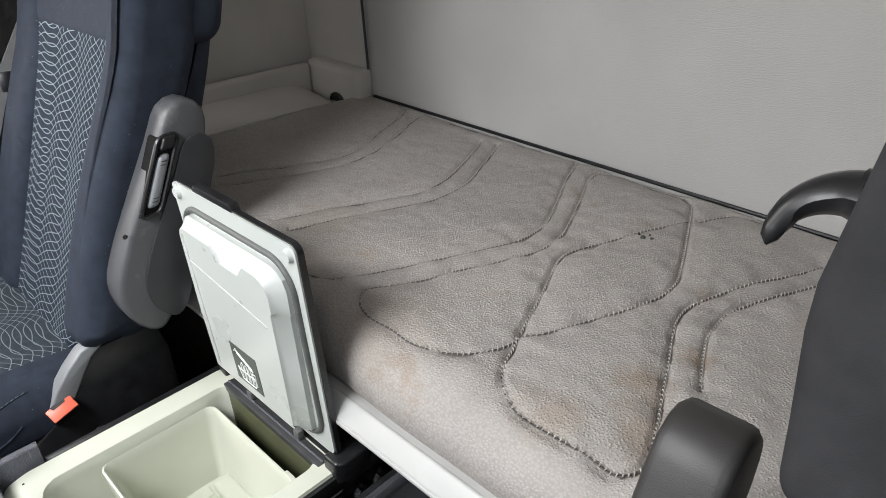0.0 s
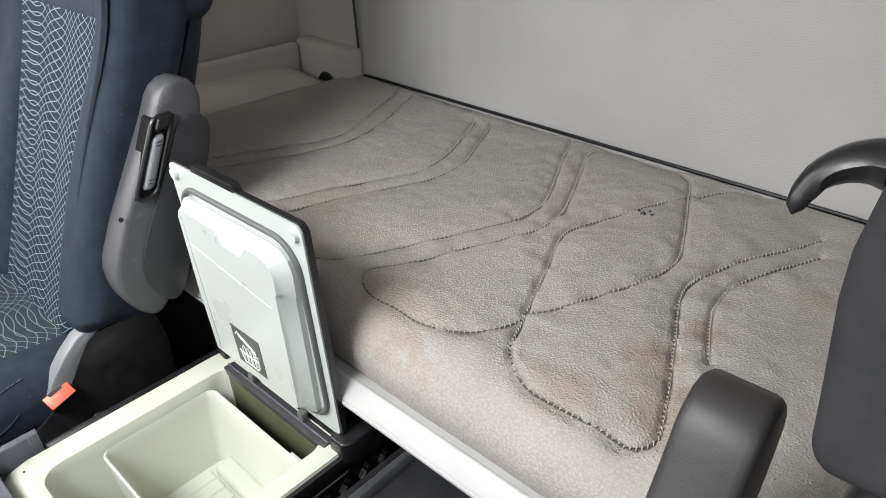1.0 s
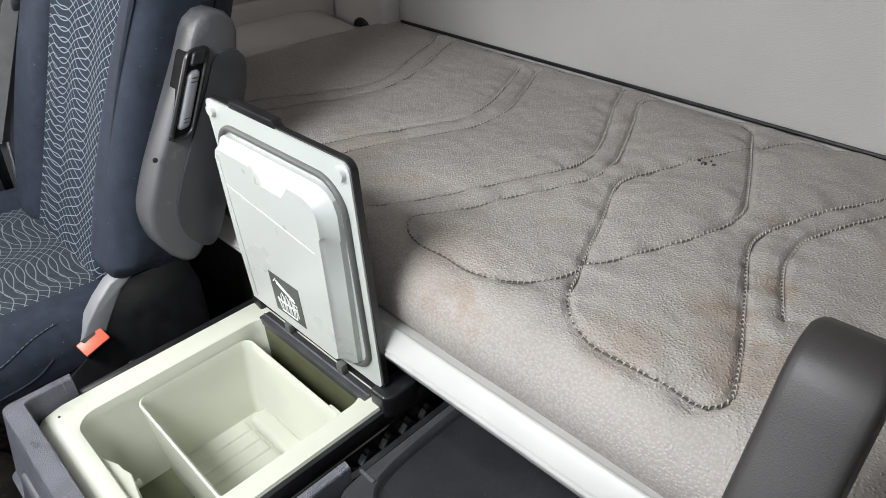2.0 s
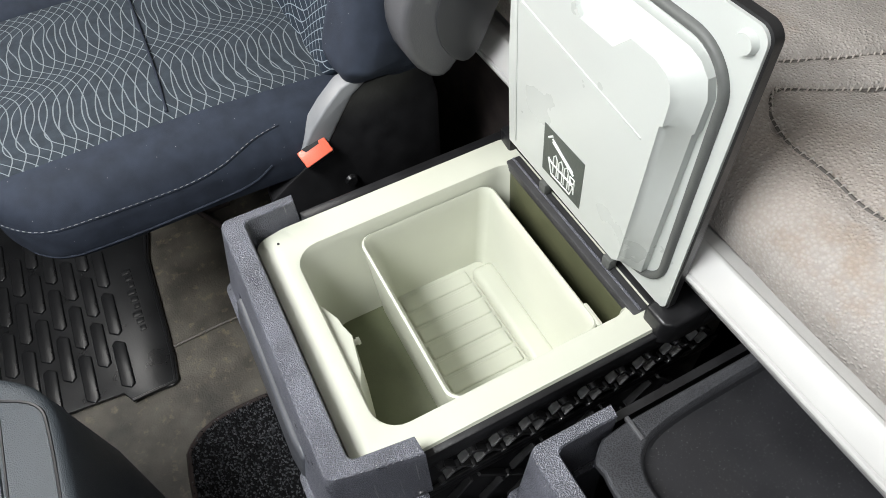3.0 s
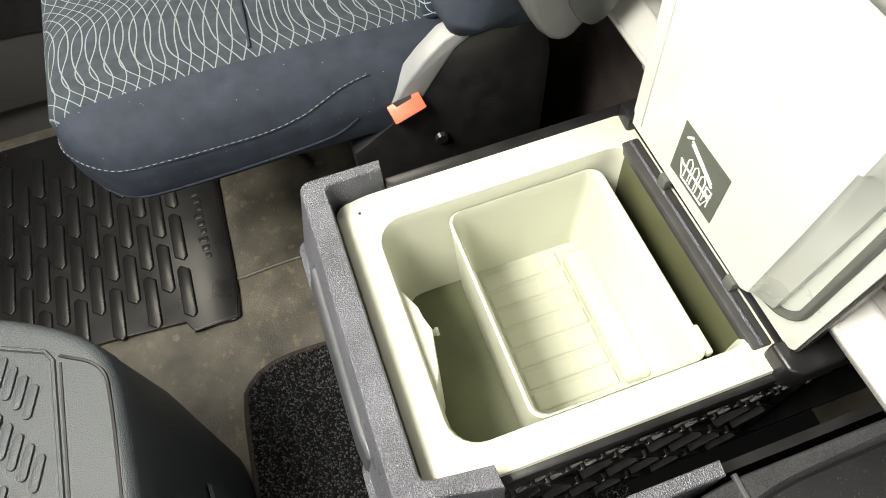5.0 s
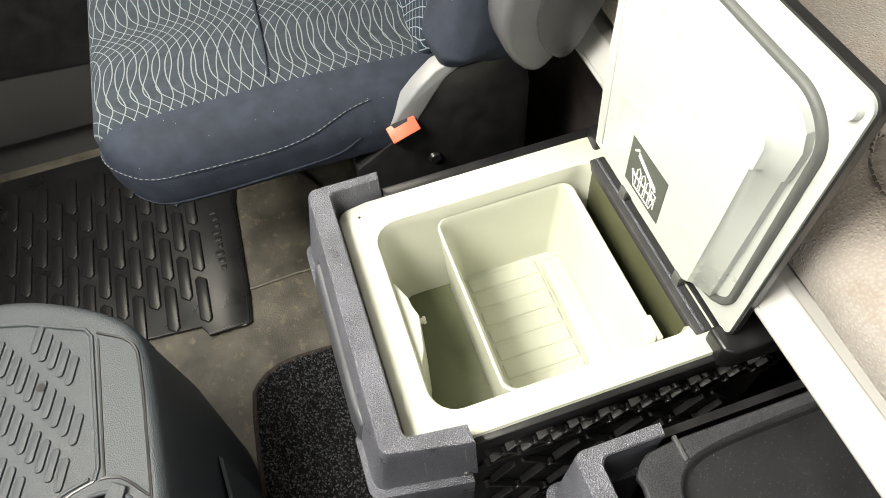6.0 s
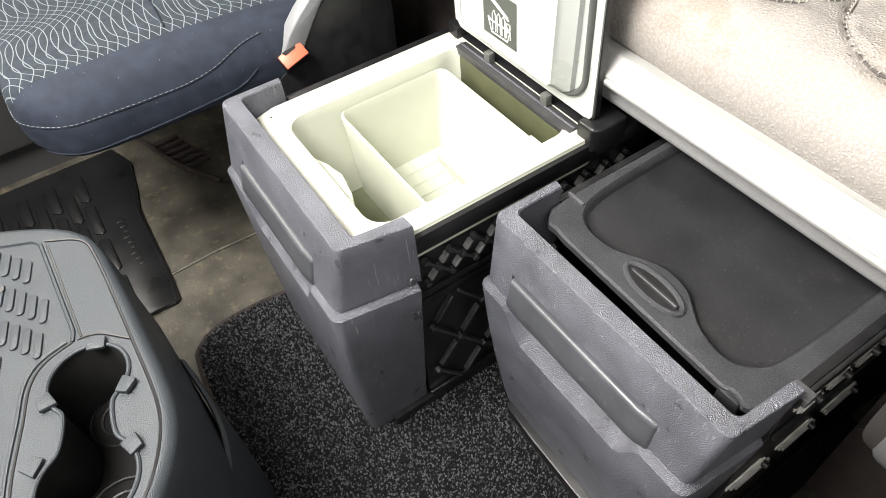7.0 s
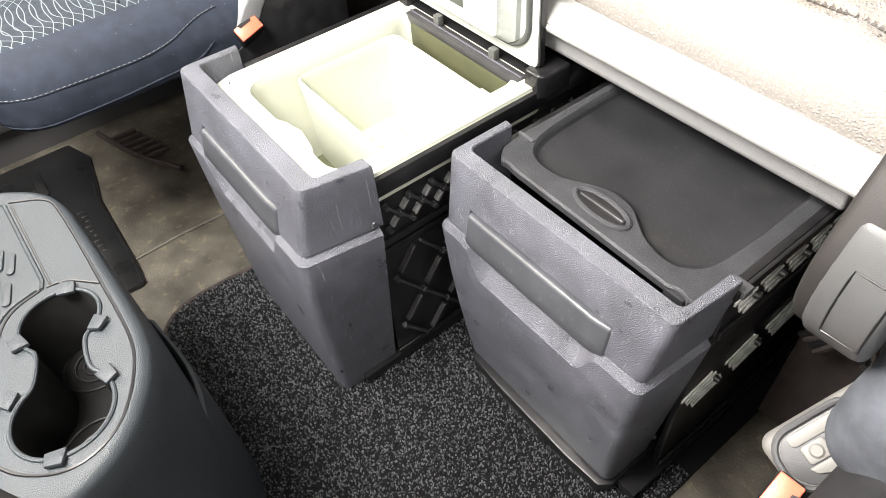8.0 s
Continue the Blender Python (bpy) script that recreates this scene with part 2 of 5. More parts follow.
BROWN = material("dark_brown_felt", (0.035, 0.026, 0.024), 0.95, vary=0.4, grain=25, bump=0.5, bscale=300, stain=(0.1, 0.06, 0.045), stain_scale=9, stain_at=0.58)
DOORP = material("door_panel_grey", (0.05, 0.049, 0.05), 0.55, vary=0.1, grain=6, bump=0.3, bscale=500, kind="leather", dist=0.001)


def spill_and_sun_tint(m, spots, tint):
    """Brown tint at given places of a thing, broken up by noise: spills, and a sun patch put into the colour."""
    n, l = m.node_tree.nodes, m.node_tree.links
    b = n["Principled BSDF"]
    co = n.new("ShaderNodeTexCoord")
    ns = n.new("ShaderNodeTexNoise")
    ns.inputs["Scale"].default_value, ns.inputs["Detail"].default_value, ns.inputs["Roughness"].default_value = 28, 8, 0.7
    l.new(co.outputs["Object"], ns.inputs["Vector"])
    colour = b.inputs["Base Color"].links[0].from_socket
    for x, y, r, most in spots:
        d = n.new("ShaderNodeVectorMath")
        d.operation = "DISTANCE"
        l.new(co.outputs["Object"], d.inputs[0])
        d.inputs[1].default_value = (x, y, 0.12)
        f = n.new("ShaderNodeMapRange")
        f.inputs["From Min"].default_value, f.inputs["From Max"].default_value, f.inputs["To Min"].default_value, f.inputs["To Max"].default_value = 0, r, 0.62, -0.25
        l.new(d.outputs["Value"], f.inputs["Value"])
        a = n.new("ShaderNodeMath")
        a.operation = "ADD"
        l.new(f.outputs["Result"], a.inputs[0])
        l.new(ns.outputs["Fac"], a.inputs[1])
        k = n.new("ShaderNodeMapRange")
        k.inputs["From Min"].default_value, k.inputs["From Max"].default_value, k.inputs["To Max"].default_value = 0.62, 1.0, most
        l.new(a.outputs[0], k.inputs["Value"])
        mx = n.new("ShaderNodeMix")
        mx.data_type = "RGBA"
        l.new(k.outputs["Result"], mx.inputs["Factor"])
        l.new(colour, mx.inputs["A"])
        mx.inputs["B"].default_value = (*tint, 1)
        colour = mx.outputs["Result"]
    l.new(colour, b.inputs["Base Color"])


# the spot at x -0.35 paints the warm sun patch; the others are spills
spill_and_sun_tint(MATTRESS, ((0.36, -0.2, 0.09, 0.5), (0.385, -0.1, 0.07, 0.55), (0.47, -0.22, 0.07, 0.6), (0.42, -0.28, 0.12, 0.4), (0.0, -0.36, 0.25, 0.22), (-0.35, -0.2, 0.22, 0.25), (0.3, -0.33, 0.1, 0.35)), (0.27, 0.19, 0.125))


def scuff(m, tint, most, turns):
    """Fine pale scratches: noise drawn out long in a few directions."""
    n, l = m.node_tree.nodes, m.node_tree.links
    b = n["Principled BSDF"]
    co = n.new("ShaderNodeTexCoord")
    colour = b.inputs["Base Color"].links[0].from_socket
    for k, (rx, ry, rz) in enumerate(turns):
        mp = n.new("ShaderNodeMapping")
        mp.inputs["Location"].default_value = (k * 3.1, k * 1.7, k * 0.9)
        mp.inputs["Rotation"].default_value = (radians(rx), radians(ry), radians(rz))
        mp.inputs["Scale"].default_value = (420, 420, 16)
        l.new(co.outputs["Object"], mp.inputs["Vector"])
        ns = n.new("ShaderNodeTexNoise")
        ns.inputs["Scale"].default_value, ns.inputs["Detail"].default_value = 1.0, 1
        l.new(mp.outputs["Vector"], ns.inputs["Vector"])
        f = n.new("ShaderNodeMapRange")
        f.inputs["From Min"].default_value, f.inputs["From Max"].default_value, f.inputs["To Max"].default_value = 0.71, 0.78, most
        l.new(ns.outputs["Fac"], f.inputs["Value"])
        mx = n.new("ShaderNodeMix")
        mx.data_type = "RGBA"
        l.new(f.outputs["Result"], mx.inputs["Factor"])
        l.new(colour, mx.inputs["A"])
        mx.inputs["B"].default_value = (*tint, 1)
        colour = mx.outputs["Result"]
    l.new(colour, b.inputs["Base Color"])


scuff(DARK, (0.34, 0.34, 0.335), 0.8, ((4, 12, 0), (0, -38, 10), (8, 64, 0)))
scuff(BAR, (0.16, 0.16, 0.157), 0.5, ((0, 82, 0), (0, 55, 0)))
scuff(TRAY, (0.1, 0.1, 0.1), 0.8, ((84, 0, 30), (88, 0, -50), (90, 40, 0)))


def loops_by_island(m):
    """Salt and pepper: each loop takes its own shade."""
    n, l = m.node_tree.nodes, m.node_tree.links
    g = n.new("ShaderNodeNewGeometry")
    r = n.new("ShaderNodeValToRGB")
    r.color_ramp.interpolation = "CONSTANT"
    r.color_ramp.elements[0].color = (0.01, 0.01, 0.011, 1)
    r.color_ramp.elements[1].position, r.color_ramp.elements[1].color = 0.5, (0.05, 0.052, 0.057, 1)
    e = r.color_ramp.elements.new(0.78)
    e.color = (0.105, 0.108, 0.114, 1)
    l.new(g.outputs["Random Per Island"], r.inputs["Fac"])
    l.new(r.outputs["Color"], n["Principled BSDF"].inputs["Base Color"])


loops_by_island(PILE)


from mathutils.bvhtree import BVHTree


# ---- building blocks ----
def thing(name, origin, label, category, group="", kind="", turn=Matrix.Identity(4)):
    """An Empty at the base of a thing; its parts are given in the coordinates of the plan."""
    ob = new(name)
    ob.empty_display_size = 0.05
    ob.matrix_world = turn @ Matrix.Translation(origin)
    ob["base"] = list(origin)
    return tagged(ob, label, category, group, kind)


def base_of(ob):
    while "base" not in ob:
        ob = ob.parent
    return Vector(ob["base"])


def to_mesh(name, bm, mats, smooth=True, crease=38):
    bmesh.ops.recalc_face_normals(bm, faces=bm.faces)
    me = bpy.data.meshes.new(name)
    bm.to_mesh(me)
    bm.free()
    for m in mats if isinstance(mats, (list, tuple)) else (mats,):
        me.materials.append(m)
    if smooth:
        me.shade_smooth()
        me.set_sharp_from_angle(angle=radians(crease))
    return me


def part(name, bm, mat, parent, label="", kind="", smooth=True, crease=38):
    bmesh.ops.translate(bm, verts=bm.verts, vec=-base_of(parent))
    ob = new(name, to_mesh(name, bm, mat, smooth, crease))
    ob.parent = parent
    return tagged(ob, label, kind=kind)


def structure(name, bm, mat, label, category, turn=Matrix.Identity(4)):
    ob = new(name, to_mesh(name, bm, mat))
    ob.matrix_world = turn
    return tagged(ob, label, category, kind="structure")


def bevel(bm, width, seg=2, angle=30):
    edges = [e for e in bm.edges if len(e.link_faces) == 2 and e.calc_face_angle() > radians(angle)]
    if edges and width:
        bmesh.ops.bevel(bm, geom=edges, offset=width, segments=seg, profile=0.5, affect="EDGES", clamp_overlap=True)
    return bm


def box(x0, x1, y0, y1, z0, z1, r=0.0, bm=None, seg=2):
    own = bmesh.new()
    bmesh.ops.create_cube(own, size=1, matrix=Matrix.LocRotScale(((x0 + x1) / 2, (y0 + y1) / 2, (z0 + z1) / 2), None, (x1 - x0, y1 - y0, z1 - z0)))
    bevel(own, r, seg)
    return merge(bm, own)


def merge(bm, own):
    if bm is None:
        return own
    me = bpy.data.meshes.new("scratch")
    own.to_mesh(me)
    own.free()
    bm.from_mesh(me)
    bpy.data.meshes.remove(me)
    return bm


def prism(points, axis, a, b, r=0.0, bm=None, seg=2):
    """A polygon in the plane across an axis, pushed from a to b along it, with rounded edges."""
    own = bmesh.new()

    def put(p, d):
        return {"x": (d, p[0], p[1]), "y": (p[0], d, p[1]), "z": (p[0], p[1], d)}[axis]

    low = [own.verts.new(put(p, a)) for p in points]
    top = [own.verts.new(put(p, b)) for p in points]
    own.faces.new(low)
    own.faces.new(top)
    for i in range(len(points)):
        j = (i + 1) % len(points)
        own.faces.new((low[i], low[j], top[j], top[i]))
    bmesh.ops.recalc_face_normals(own, faces=own.faces)
    bevel(own, r, seg)
    return merge(bm, own)


def rr(x0, x1, y0, y1, r, k=6):
    """A rounded rectangle as a ring of points."""
    out = []
    for cx, cy, a0 in ((x1 - r, y1 - r, 0), (x0 + r, y1 - r, 90), (x0 + r, y0 + r, 180), (x1 - r, y0 + r, 270)):
        for i in range(k + 1):
            a = radians(a0 + 90 * i / k)
            out.append((cx + r * math.cos(a), cy + r * math.sin(a)))
    return out


def loft(rings, cap0=False, cap1=False, bm=None, closed=True):
    """Skin over rings of equal count."""
    own = bmesh.new()
    vs = [[own.verts.new(p) for p in ring] for ring in rings]
    n = len(vs[0])
    for a, b in zip(vs, vs[1:]):
        for i in range(n if closed else n - 1):
            j = (i + 1) % n
            own.faces.new((a[i], a[j], b[j], b[i]))
    if cap0:
        own.faces.new(vs[0])
    if cap1:
        own.faces.new(vs[-1])
    return merge(bm, own)


def flat(ring, z):
    return [(p[0], p[1], z) for p in ring]


def upright(ring, y):
    return [(p[0], y, p[1]) for p in ring]


def smooth_line(pts, step=0.01, close=False):
    """A Catmull-Rom curve through the points, sampled evenly."""
    p = [Vector(q) for q in pts]
    if close:
        p = [p[-1], *p, p[0], p[1]]
    else:
        p = [2 * p[0] - p[1], *p, 2 * p[-1] - p[-2]]
    out = []
    for i in range(1, len(p) - 2):
        a, b, c, d = p[i - 1:i + 3]
        n = max(2, int((c - b).length / step))
        for k in range(n):
            t = k / n
            out.append(0.5 * ((2 * b) + (c - a) * t + (2 * a - 5 * b + 4 * c - d) * t * t + (3 * b - a - 3 * c + d) * t ** 3))
    if not close:
        out.append(p[-2])
    return out


def tube(pts, r, n=8, bm=None, closed=False, squash=1.0, caps=True, radii=None):
    """A round or flattened cord along points."""
    pts = [Vector(q) for q in pts]
    rings, up = [], Vector((0.13, 0.21, 0.97))
    m = len(pts)
    for i, p in enumerate(pts):
        d = pts[(i + 1) % m] - pts[i - 1] if closed else pts[min(i + 1, m - 1)] - pts[max(i - 1, 0)]
        d.normalize()
        side = d.cross(up).normalized()
        top = side.cross(d)
        q = radii[i] if radii else r
        rings.append([p + q * (math.cos(2 * math.pi * k / n) * side + squash * math.sin(2 * math.pi * k / n) * top) for k in range(n)])
    if closed:
        rings.append(rings[0])
    return loft(rings, caps and not closed, caps and not closed, bm)


def disc(c, axis, r, depth, n=20, r2=None, bm=None):
    """A short cylinder or cone from c along an axis."""
    own = bmesh.new()
    turn = Vector((0, 0, 1)).rotation_difference(Vector(axis)).to_matrix().to_4x4()
    bmesh.ops.create_cone(own, cap_ends=True, segments=n, radius1=r, radius2=r if r2 is None else r2, depth=depth,
                          matrix=Matrix.Translation(Vector(c) + Vector(axis).normalized() * depth / 2) @ turn)
    return merge(bm, own)


def soft_box(x, y, z, r, cells=(8, 8, 8), k=4, shape=None, bm=None):
    """A padded box with edges of radius r, in a fine mesh that shape(v) may bend."""
    own = bmesh.new()
    lows, highs = Vector((x[0], y[0], z[0])), Vector((x[1], y[1], z[1]))

    def stops(i):
        a, b = lows[i], highs[i]
        ends = [r * (1 - math.tan(radians(45) * (1 - j / k))) for j in range(k)]
        mid = [a + r + (b - a - 2 * r) * j / cells[i] for j in range(cells[i] + 1)]
        return [a + e for e in ends] + mid + [b - e for e in reversed(ends)]

    def settle(p):
        q = Vector([min(max(p[i], lows[i] + r), highs[i] - r) for i in range(3)])
        d = Vector(p) - q
        v = q + d.normalized() * r if d.length > 1e-9 else q
        return Vector(shape(v)) if shape else v

    s = [stops(i) for i in range(3)]
    for ax in range(3):
        u, v = (ax + 1) % 3, (ax + 2) % 3
        for side in (lows[ax], highs[ax]):
            grid = []
            for a in s[u]:
                line = []
                for b in s[v]:
                    p = [0, 0, 0]
                    p[ax], p[u], p[v] = side, a, b
                    line.append(own.verts.new(settle(p)))
                grid.append(line)
            for i in range(len(s[u]) - 1):
                for j in range(len(s[v]) - 1):
                    own.faces.new((grid[i][j], grid[i + 1][j], grid[i + 1][j + 1], grid[i][j + 1]))
    bmesh.ops.remove_doubles(own, verts=own.verts, dist=1e-5)
    return merge(bm, own)


def screw(parent, at, axis, r=0.0042):
    s = part("screw", disc(at, axis, r, 0.003, 12, r * 0.8), ARMG, parent, "small grey screw")
    return s


# ---- the cab shell ----
BED = pose(0, 0, 0.0195, -0.9, 1.3, 0)
WALL_Y, X0, X1, YF, TOP = 1.206, -1.22, 1.28, -1.4, 1.95
structure("floor", box(X0 - 0.05, X1 + 0.05, YF, WALL_Y + 0.1, -0.06, -0.004), FLOORM, "dirty brown-grey vinyl cab floor", "floor")
structure("wall_back", box(X0 - 0.1, X1 + 0.1, WALL_Y, WALL_Y + 0.05, 0.0, TOP), WALLV, "pale grey vinyl rear cab wall behind the bunk", "wall")
# roof with an opening added for the overhead fill
b = box(X0 - 0.05, X1 + 0.05, YF, -1.16, TOP, TOP + 0.05)
box(X0 - 0.05, X1 + 0.05, -0.5, WALL_Y + 0.05, TOP, TOP + 0.05, bm=b)
box(X0 - 0.05, -0.42, -1.16, -0.5, TOP, TOP + 0.05, bm=b)
box(0.32, X1 + 0.05, -1.16, -0.5, TOP, TOP + 0.05, bm=b)
structure("ceiling", b, LINING, "grey unseen cab roof lining, left open for the overhead fill", "ceiling")
for nm, xa, xb in (("wall_passenger", X0 - 0.05, X0), ("wall_driver", X1, X1 + 0.05)):
    b = box(xa, xb, YF, WALL_Y, -0.06, 1.05)
    box(xa, xb, YF, -0.9, 1.05, TOP, bm=b)
    box(xa, xb, 0.06, WALL_Y, 1.05, TOP, bm=b)
    box(xa, xb, -0.9, 0.06, 1.75, TOP, bm=b)
    structure(nm, b, DOORP, "dark grey cab side with a door window", "wall")
# unseen dashboard block, its height set to keep windscreen light off the drawer fronts
b = box(X0 - 0.05, -0.45, YF - 0.05, -0.92, -0.06, 0.98, 0.04)
box(-0.452, X1 + 0.05, YF - 0.05, -0.92, -0.06, 1.2, 0.04, bm=b)
box(X0 - 0.05, X1 + 0.05, YF - 0.05, YF, 1.85, TOP, bm=b)
structure("wall_front", b, DOORP, "dark unseen dashboard wall, raised to shade the console and drawer fronts", "wall")

# ---- bunk ----
# quilting lines of the mattress, in plan
SEAM_A = [(-0.738, 0.531), (-0.695, 0.625), (-0.633, 0.744), (-0.61, 0.83), (-0.631, 0.91), (-0.69, 1.029), (-0.733, 1.131), (-0.768, 1.19)]
SEAM_B = [(-0.672, 0.524), (-0.637, 0.59), (-0.588, 0.711), (-0.562, 0.792), (-0.573, 0.89), (-0.618, 1.006), (-0.674, 1.12), (-0.692, 1.182), (-0.673, 1.22), (-0.619, 1.223), (-0.554, 1.224), (-0.5, 1.21), (-0.445, 1.177)]
SEAM_C = [(-0.436, 0.511), (-0.41, 0.584), (-0.379, 0.664), (-0.338, 0.755), (-0.319, 0.813), (-0.319, 0.875), (-0.335, 0.929), (-0.362, 0.996), (-0.389, 1.055), (-0.425, 1.128)]
SEAM_D = [(-0.381, 0.513), (-0.358, 0.574), (-0.324, 0.664), (-0.292, 0.746), (-0.272, 0.81), (-0.27, 0.879), (-0.278, 0.925), (-0.314, 1.003), (-0.353, 1.089), (-0.375, 1.136)]
SEAM_E = [(-0.215, 0.438), (-0.186, 0.447), (-0.163, 0.466), (-0.137, 0.509), (-0.107, 0.582), (-0.075, 0.659), (-0.03, 0.766), (-0.022, 0.825), (-0.031, 0.882), (-0.073, 0.977), (-0.12, 1.073), (-0.153, 1.153), (-0.164, 1.176), (-0.19, 1.199), (-0.232, 1.206), (-0.299, 1.201), (-0.369, 1.196), (-0.39, 1.177)]
SEAM_F = [(-0.074, 0.439), (-0.098, 0.463), (-0.098, 0.482), (-0.076, 0.52), (-0.05, 0.576), (-0.037, 0.619), (0.008, 0.721), (0.029, 0.777), (0.024, 0.854), (0.005, 0.909), (-0.038, 1.01), (-0.083, 1.108), (-0.091, 1.143), (-0.084, 1.167), (-0.041, 1.181), (0.036, 1.173), (0.104, 1.17), (0.129, 1.159), (0.148, 1.14), (0.178, 1.072), (0.22, 0.972), (0.248, 0.903), (0.265, 0.855), (0.268, 0.811), (0.256, 0.75), (0.245, 0.717), (0.22, 0.66), (0.205, 0.621), (0.187, 0.586), (0.165, 0.556)]
SEAM_G = [(0.165, 0.556), (0.145, 0.605), (0.124, 0.662), (0.102, 0.714), (0.079, 0.77), (0.073, 0.813), (0.085, 0.859), (0.113, 0.931), (0.136, 0.997), (0.162, 1.06), (0.171, 1.078)]
SEAM_H = [(0.19, 1.093), (0.203, 1.122), (0.219, 1.151), (0.241, 1.168), (0.278, 1.173)]
SEAM_I = [(-0.074, 0.439), (-0.05, 0.43), (-0.026, 0.427), (0.014, 0.428), (0.061, 0.426), (0.103, 0.438), (0.124, 0.452), (0.146, 0.477), (0.162, 0.509), (0.168, 0.535), (0.165, 0.556)]
SEAM_J = [(0.165, 0.556), (0.178, 0.524), (0.187, 0.5), (0.202, 0.471), (0.226, 0.446), (0.248, 0.432), (0.27, 0.423), (0.302, 0.423), (0.345, 0.425), (0.368, 0.428), (0.394, 0.425), (0.41, 0.424), (0.422, 0.431), (0.43, 0.442), (0.433, 0.462), (0.425, 0.489), (0.407, 0.538), (0.385, 0.59), (0.361, 0.649), (0.333, 0.714), (0.32, 0.751), (0.315, 0.788), (0.322, 0.832), (0.345, 0.908), (0.375, 0.973), (0.407, 1.04), (0.425, 1.084)]
SEAM_K = [(0.421, 0.625), (0.396, 0.682), (0.376, 0.736), (0.37, 0.772), (0.368, 0.824), (0.38, 0.872), (0.407, 0.94), (0.442, 1.019)]
SEAMS = (SEAM_A, SEAM_B, SEAM_C, SEAM_D, SEAM_E, SEAM_F, SEAM_G, SEAM_H, SEAM_I, SEAM_J, SEAM_K)


def mattress():
    t = thing("mattress", (0, 0.78, 0.6), "beige plush bunk mattress with curved quilting seams and brown stains", "mattress", turn=BED)
    xa, xb, ya, yb, z0, z1 = -0.985, 1.02, 0.366, 1.192, 0.605, 0.722
    lines = [smooth_line([(x, min(y, yb - 0.014), 0) for x, y in s], 0.0082) for s in SEAMS]
    marks = np.array([(p.x, p.y) for s in lines for p in s])
    # cross-section from the front foot over the top to the back foot
    rf, rb = 0.085, 0.02
    sec = [(ya + 0.012, z0), (ya + 0.002, z0 + 0.012)]
    for i in range(15):
        a = radians(180 - 90 * i / 14)
        sec.append((ya + rf + rf * math.cos(a), z1 - 0.074 + 0.074 * math.sin(a)))
    ny = 190
    for i in range(1, ny):
        sec.append((ya + rf + (yb - rb - ya - rf) * i / ny, z1))
    for i in range(5):
        a = radians(90 - 90 * i / 4)
        sec.append((yb - rb + rb * math.cos(a), z1 - rb + rb * math.sin(a)))
    sec.append((yb, z0))
    xs = np.linspace(xa, xb, 480)
    sec = np.array(sec)
    co = np.zeros((len(xs), len(sec), 3))
    near = np.full((len(xs), len(sec)), 9.0)
    for k in range(0, len(marks), 40):
        m = marks[k:k + 40]
        d = np.hypot(xs[:, None, None] - m[None, None, :, 0], sec[None, :, None, 0] - m[None, None, :, 1]).min(axis=2)
        near = np.minimum(near, d)
    for i, x in enumerate(xs):
        end = min(x - xa, xb - x)
        drop = 0.03 * max(0.0, 1 - end / 0.03) ** 2
        for j, (y, z) in enumerate(sec):
            top = (z - z0) / (z1 - z0)
            d = near[i, j]
            groove = -0.0105 * math.exp(-(d / 0.0047) ** 2) + 0.006 * (1 - math.exp(-(d / 0.03) ** 2))
            wave = 0.006 * noise.noise((x * 3.1, y * 3.6, 0)) + 0.0022 * noise.noise((x * 14, y * 14, 3.0)) + 0.0013 * noise.noise((x * 45, y * 45, 8.0))
            wave += 0.0055 * math.exp(-d / 0.035) * noise.noise((x * 26, y * 26, 1.0)) + 0.0016 * abs(noise.noise((x * 11 + y * 4, y * 19, 12.0)))
            front = 0.004 * noise.noise((x * 6, z * 20, 5.0)) if y < ya + 0.03 else 0
            co[i, j] = (x, y + front, z + (groove + wave - drop) * top)
    co[:, :, 2] -= 0.6
    co[:, :, 1] -= 0.78
    n, m = len(xs), len(sec)
    faces = [(i * m + j, (i + 1) * m + j, (i + 1) * m + j + 1, i * m + j + 1) for i in range(n - 1) for j in range(m - 1)]
    faces.append(tuple(range(m)))
    faces.append(tuple((n - 1) * m + j for j in range(m)))
    me = bpy.data.meshes.new("cover")
    me.from_pydata(co.reshape(-1, 3).tolist(), [], faces)
    me.materials.append(MATTRESS)
    me.shade_smooth()
    ob = new("cover", me)
    ob.parent = t
    # twisted cord of little slanted tufts over a dark cord that paints each groove's shade
    verts, faces, cords = [], [], bmesh.new()
    ring = [(math.cos(2 * math.pi * k / 6), math.sin(2 * math.pi * k / 6)) for k in range(6)]
    for s in lines:
        zs = [z1 + 0.006 * noise.noise((p.x * 3.1, p.y * 3.6, 0)) + 0.0022 * noise.noise((p.x * 14, p.y * 14, 3.0)) for p in s]
        tube([(p.x, p.y, h - 0.005) for p, h in zip(s, zs)], 0.0022, 5, cords, squash=0.6)
        for i in range(1, len(s) - 1):
            p, d = s[i], (s[i + 1] - s[i - 1]).normalized()
            side = Vector((-d.y, d.x, 0))
            a, w = (side + 0.9 * d).normalized(), (side - 1.1 * d).normalized()
            k = len(verts)
            for u, lift in ((-1.0, -0.0055), (-0.55, -0.002), (0.0, -0.0005), (0.55, -0.002), (1.0, -0.0055)):
                wide = 0.0013 * math.sqrt(max(0.05, 1 - u * u * 0.9))
                for cx, cz in ring:
                    q = a * (u * 0.0031) + w * (cx * wide)
                    verts.append((p.x + q.x, p.y + q.y - 0.78, zs[i] + lift + cz * wide - 0.6))
            for r_ in range(4):
                for c in range(6):
                    c2 = (c + 1) % 6
                    faces.append((k + r_ * 6 + c, k + r_ * 6 + c2, k + r_ * 6 + 6 + c2, k + r_ * 6 + 6 + c))
